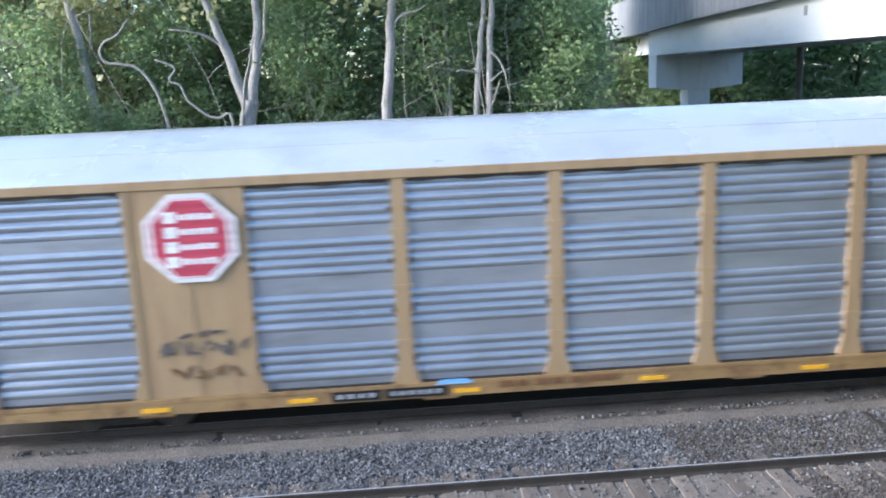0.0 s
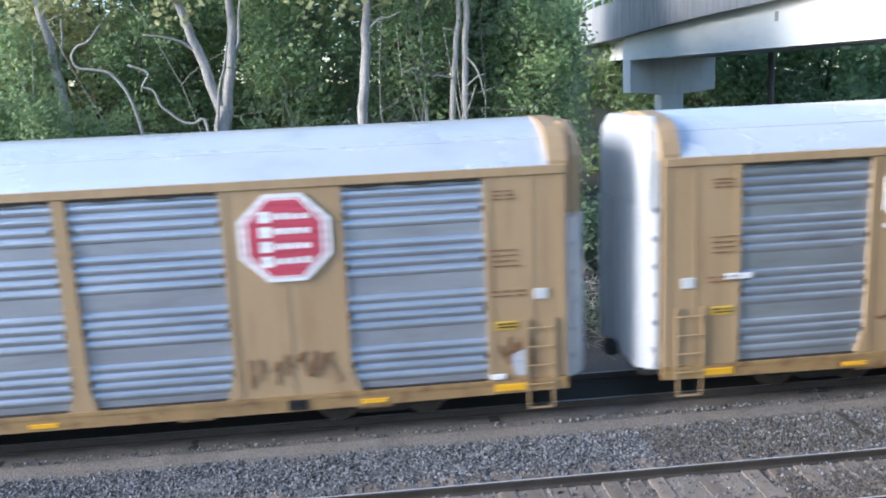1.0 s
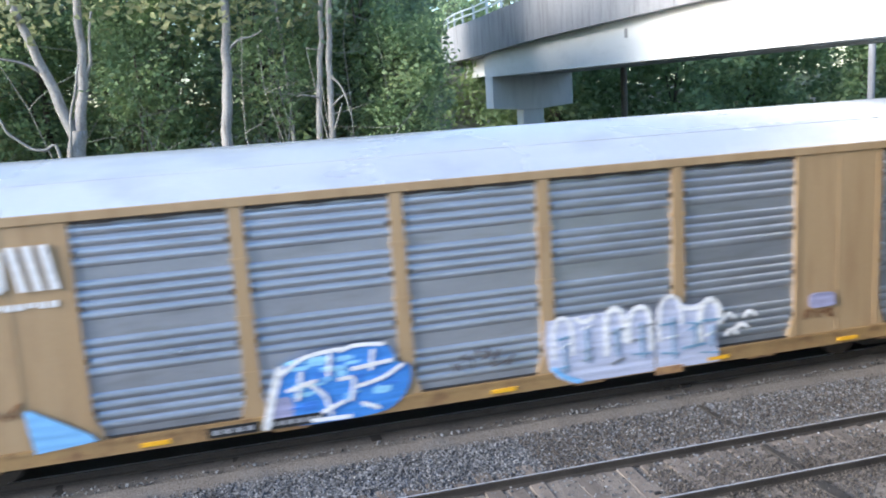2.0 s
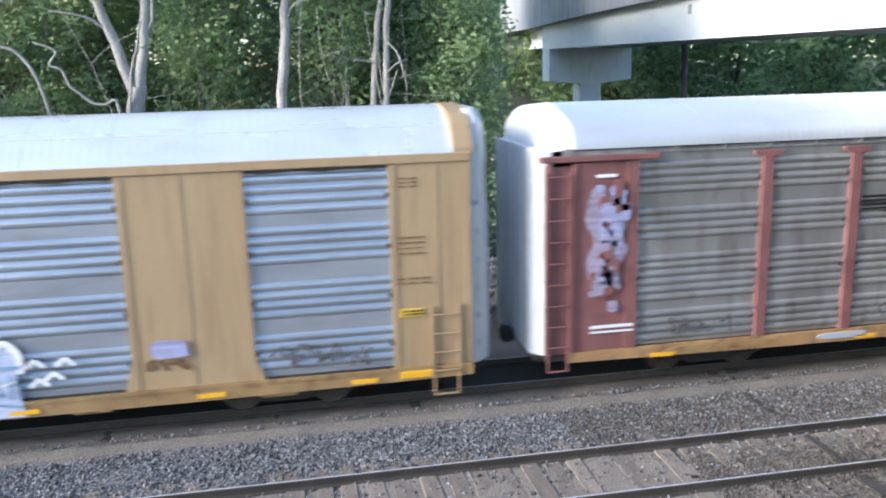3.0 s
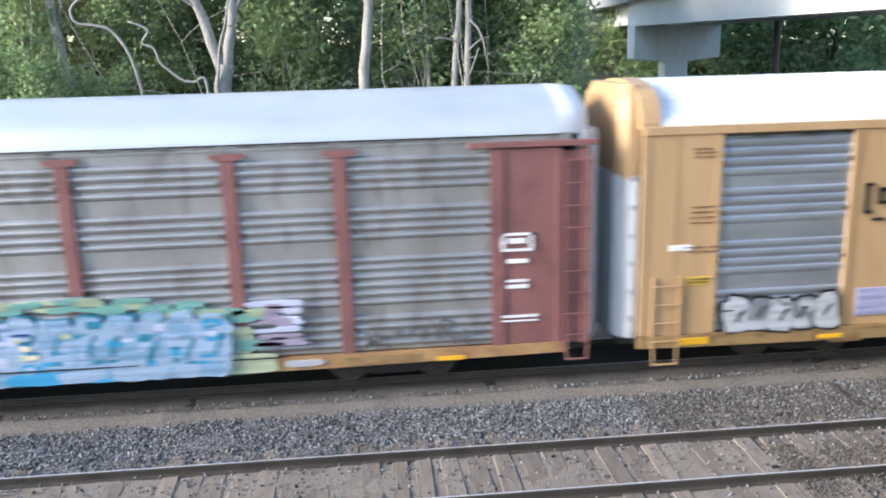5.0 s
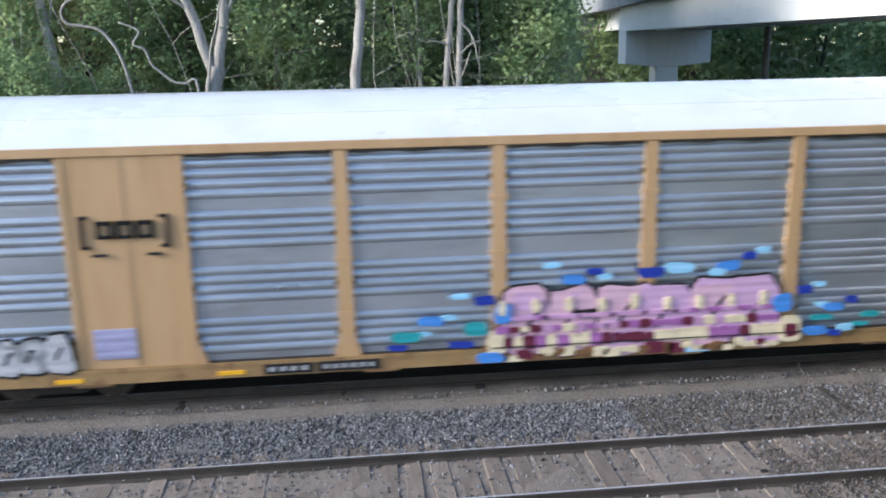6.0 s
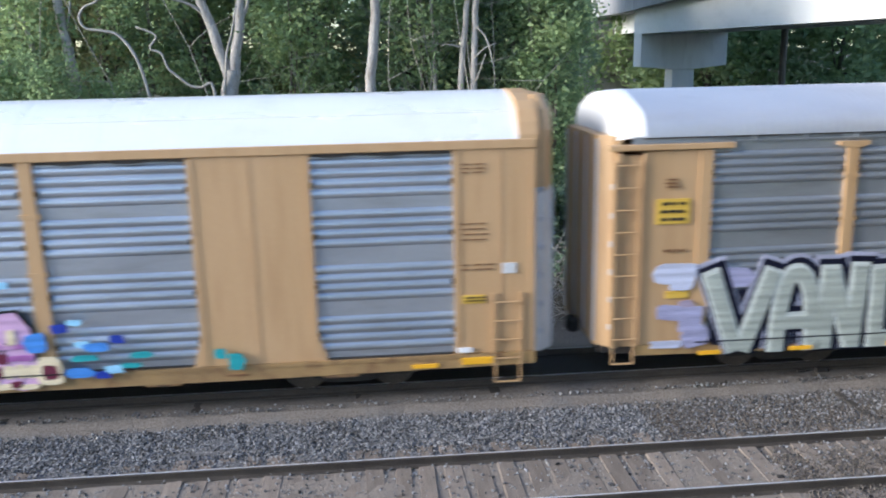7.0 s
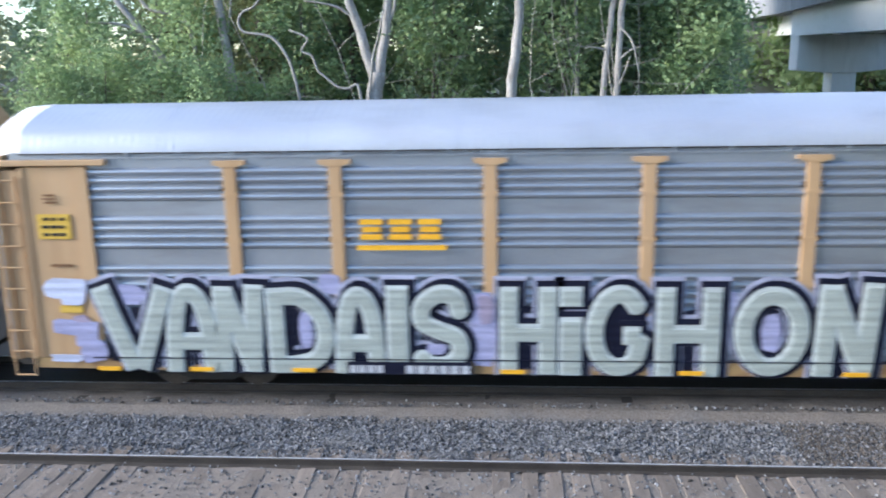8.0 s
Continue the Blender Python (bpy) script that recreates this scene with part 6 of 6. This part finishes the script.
    bars(e, -1.6, 0.91, [(0.0, 6.2, 0.02, 0)], P_BLACK, FACE - 0.066, "seam_line")
    # flat dabs of blue: x, z, width, height, tone
    spots = [(-0.03, 2.18, 0.5, 0.2, 0), (0.4, 2.32, 0.35, 0.14, 1), (0.58, 2.22, 0.3, 0.13, 2), (-0.46, 2.48, 0.35, 0.13, 2), (1.47, 2.25, 0.6, 0.2, 1), (2.04, 2.32, 0.6, 0.22, 2),
             (3.02, 2.32, 0.5, 0.2, 0), (2.8, 2.2, 0.35, 0.16, 2), (3.42, 2.5, 0.3, 0.16, 1), (3.7, 2.6, 0.3, 0.13, 2), (4.17, 1.52, 0.42, 0.36, 0), (-1.38, 1.58, 0.35, 0.4, 0),
             (4.6, 1.76, 0.34, 0.18, 1), (4.88, 1.86, 0.28, 0.11, 2), (5.23, 1.38, 0.45, 0.18, 0), (5.6, 1.52, 0.28, 0.17, 1), (4.98, 1.44, 0.3, 0.14, 2), (4.88, 0.9, 0.55, 0.18, 0),
             (5.5, 0.94, 0.35, 0.16, 2), (5.28, 0.84, 0.3, 0.14, 1), (2.48, 0.66, 0.5, 0.14, 2), (-1.65, 0.7, 0.55, 0.22, 0), (-1.75, 1.85, 0.4, 0.2, 1), (-2.2, 1.95, 0.4, 0.12, 2),
             (-2.75, 1.5, 0.5, 0.2, 0), (-2.4, 1.55, 0.3, 0.12, 2), (-3.2, 1.2, 0.6, 0.2, 3), (-2.2, 1.0, 0.5, 0.14, 1), (-1.9, 1.3, 0.45, 0.25, 3), (6.0, 1.2, 0.4, 0.12, 3),
             (5.0, 1.18, 0.5, 0.12, 3), (5.8, 1.0, 0.4, 0.1, 3), (7.7, 0.98, 0.32, 0.32, 3), (7.42, 1.14, 0.22, 0.22, 3), (-3.4, 1.0, 0.4, 0.12, 1), (-2.9, 1.25, 0.3, 0.1, 2)]
    dabs(e, spots, [P_COBALT, P_ULTRA, P_ICE, P_TEAL], 39, "scattered blue sprayed dabs").location.y = -0.055
    reflectors(e, [-9.4, -6.5, 11.2])
    bars(e, 7.3, 0.7, [(0.2, 0.4, 0.03, 0)], P_BROWN, FACE - 0.004)
    end_markings(e, 1, 50)
    end_markings(e, -1, 55, False)
    plate(e, -12.75, -12.3, 2.55, 2.66, P_WHITE, -1.632, "label_plate")
    plate(e, 11.82, 12.1, 0.90, 1.0, P_WHITE, FACE - 0.004, "label_plate")
    cars.append((e, we, 89.415))
    # fifth wagon: older, tan posts, large lettered graffiti
    f, wf = wagon_older("old_auto_rack", "grey auto rack wagon with tan posts and huge silver lettered graffiti", YELLOW_E, ROOF_G, STEEL_F, SILL)
    word = [("V", -11.95, -10.30), ("A", -10.55, -9.45), ("N", -9.60, -8.55), ("D", -8.53, -7.22), ("A", -7.24, -6.24), ("I", -6.25, -5.78),
            ("S", -5.78, -4.66), ("H", -4.10, -3.03), ("i", -3.0, -2.56), ("G", -2.52, -1.32), ("H", -1.23, -0.05), ("O", 0.18, 1.54), ("N", 1.60, 2.80)]
    rg = random.Random(71)
    fill = [(x0 + (x1 - x0) * 0.5 + 0.06, 1.3, (x1 - x0) * 0.8, 1.3, 0) for ch, x0, x1 in word]
    fill += [(-4.4, 1.5, 0.5, 1.5, 1), (-11.2, 2.15, 0.7, 0.4, 1), (-7.3, 2.35, 0.45, 0.4, 1), (0.05, 1.9, 0.35, 0.8, 1)]
    under = dabs(f, fill, [P_NAVY, P_LILAC], 77, "navy and lilac underspray")
    under.location.y = 0.02
    for i, (ch, x0, x1) in enumerate(word):
        z0, z1 = 0.60 + rg.uniform(0, 0.02), 2.30 + rg.uniform(-0.04, 0.05) + 0.004 * (x0 + 12)
        half = 0.215 if ch in "Ii" else 0.19 if ch in "VN" else 0.175
        big_letter(f, ch, x0, x1, z0, z1, half, FACE + 0.016, P_HALO, -0.13, (0.03, 0.06), "faint lilac halo of a sprayed letter")
        big_letter(f, ch, x0, x1, z0, z1, half, FACE + 0.004, P_NAVY, -0.088, (0.045, 0.025), "dark outline of a sprayed letter")
        big_letter(f, ch, x0, x1, z0, z1, half, FACE - 0.016, P_MINT_PALE, 0.0, (0, 0), "silver green sprayed letter")
        big_letter(f, ch, x0, x1, z0, z1, half, FACE - 0.030, P_MINT, 0.05, (0.018, -0.032))
    bars(f, -12.0, 0.90, [(0.0, 23.0, 0.018, 0)], P_NAVY, FACE - 0.041, "seam_line")
    spray = [(-12.45, 2.28, 0.85, 0.42, 2), (-12.3, 2.05, 0.5, 0.25, 2), (-12.5, 1.5, 0.6, 0.32, 1), (-12.1, 1.35, 0.5, 0.6, 1), (-12.0, 1.0, 0.55, 0.45, 1), (-12.55, 0.86, 0.7, 0.16, 2), (-12.2, 1.6, 0.35, 0.3, 0)]
    spray += [(-7.78, 1.45, 0.26, 0.7, 1), (0.86, 1.45, 0.34, 0.8, 1), (-4.35, 1.9, 0.3, 0.6, 0), (-5.3, 1.1, 0.4, 0.22, 1)]
    dabs(f, spray, [P_DUSK, P_LILAC, P_LILAC_WHITE], 72, "lilac sprayed fill")
    graffiti(f, 3.3, 9.5, 0.62, 2.3, P_NAVY, [P_MINT, P_MINT_PALE, P_MINT], 73, "silver sprayed graffiti", letters=6, marks=2)
    bm = bmesh.new()
    for i, x in enumerate((-6.66, -6.12, -5.58)):
        for dx0, dx1, z0, z1 in ((0, 0.42, 3.22, 3.32), (0.04, 0.38, 3.36, 3.46), (0, 0.42, 3.50, 3.60)):
            box(bm, x + dx0, x + dx1, FACE - 0.004, FACE + 0.03, z0, z1)
    box(bm, -6.72, -5.06, FACE - 0.004, FACE + 0.03, 3.02, 3.11)
    tagged(part("emblem", bm, P_ORANGE, f, "yellow block emblem"), kind="stuff")
    bars(f, -7.0, 0.85, [(0.0, 2.4, 0.25, 0)], P_NAVY, FACE - 0.044)
    bars(f, -6.95, 0.78, [(0.17 * i, 0.13, 0.15, 0) for i in range(4)] + [(1.08 + 0.21 * i, 0.16, 0.16, 0) for i in range(6)], P_GREY, FACE - 0.050)
    plate(f, -12.85, -12.2, 3.24, 3.72, P_HAZARD, -1.634, "notice", "yellow notice with dark bars")
    bars(f, -12.78, 3.66, text_rows(74, 0.5, 3, 0.06, 0.15, 3), P_BLACK, -1.64)
    bars(f, -12.7, 4.1, text_rows(75, 0.3, 3, 0.03, 0.07, 1), P_BROWN, -1.636)
    bars(f, -12.7, 2.75, text_rows(76, 0.45, 1, 0.05, 0.1, 4), P_BROWN, -1.636)
    plate(f, -12.6, -12.15, 1.78, 1.92, P_HAZARD, -1.634, "notice")
    for o in reflectors(f, [-11.7, -9.85, -7.85, -3.85, -0.55, 2.4, 5.6, 8.6], None, 0.45):
        o.location.y = -0.05
    cars.append((f, wf, 117.87))
    return cars


CARS = build_train()

# distance the train has run, by time
RUN = [(0.0, 0.0), (0.5, 7.07), (1.0, 14.13), (1.2, 16.97), (1.5, 21.16), (1.8, 25.72), (2.0, 28.62), (2.2, 31.44), (2.75, 39.18), (3.5, 49.78), (4.5, 63.95), (5.25, 74.7), (6.0, 85.35), (6.5, 92.57), (7.0, 99.70), (7.5, 106.82), (8.0, 113.92)]


def motions():
    for car, wheels, x0 in CARS:
        walk(car, [(t, pose(x0 - s, 0, 0)) for t, s in RUN])
        for w, dx in wheels:
            rows = []
            for k in range(0, 241):
                t = k / 30
                s = float(np.interp(t, [r[0] for r in RUN], [r[1] for r in RUN]))
                rows.append((t, Matrix.Translation((dx, 0, 0.42)) @ Matrix.Rotation(-s / 0.42, 4, 'Y')))
            walk(w, rows)


motions()
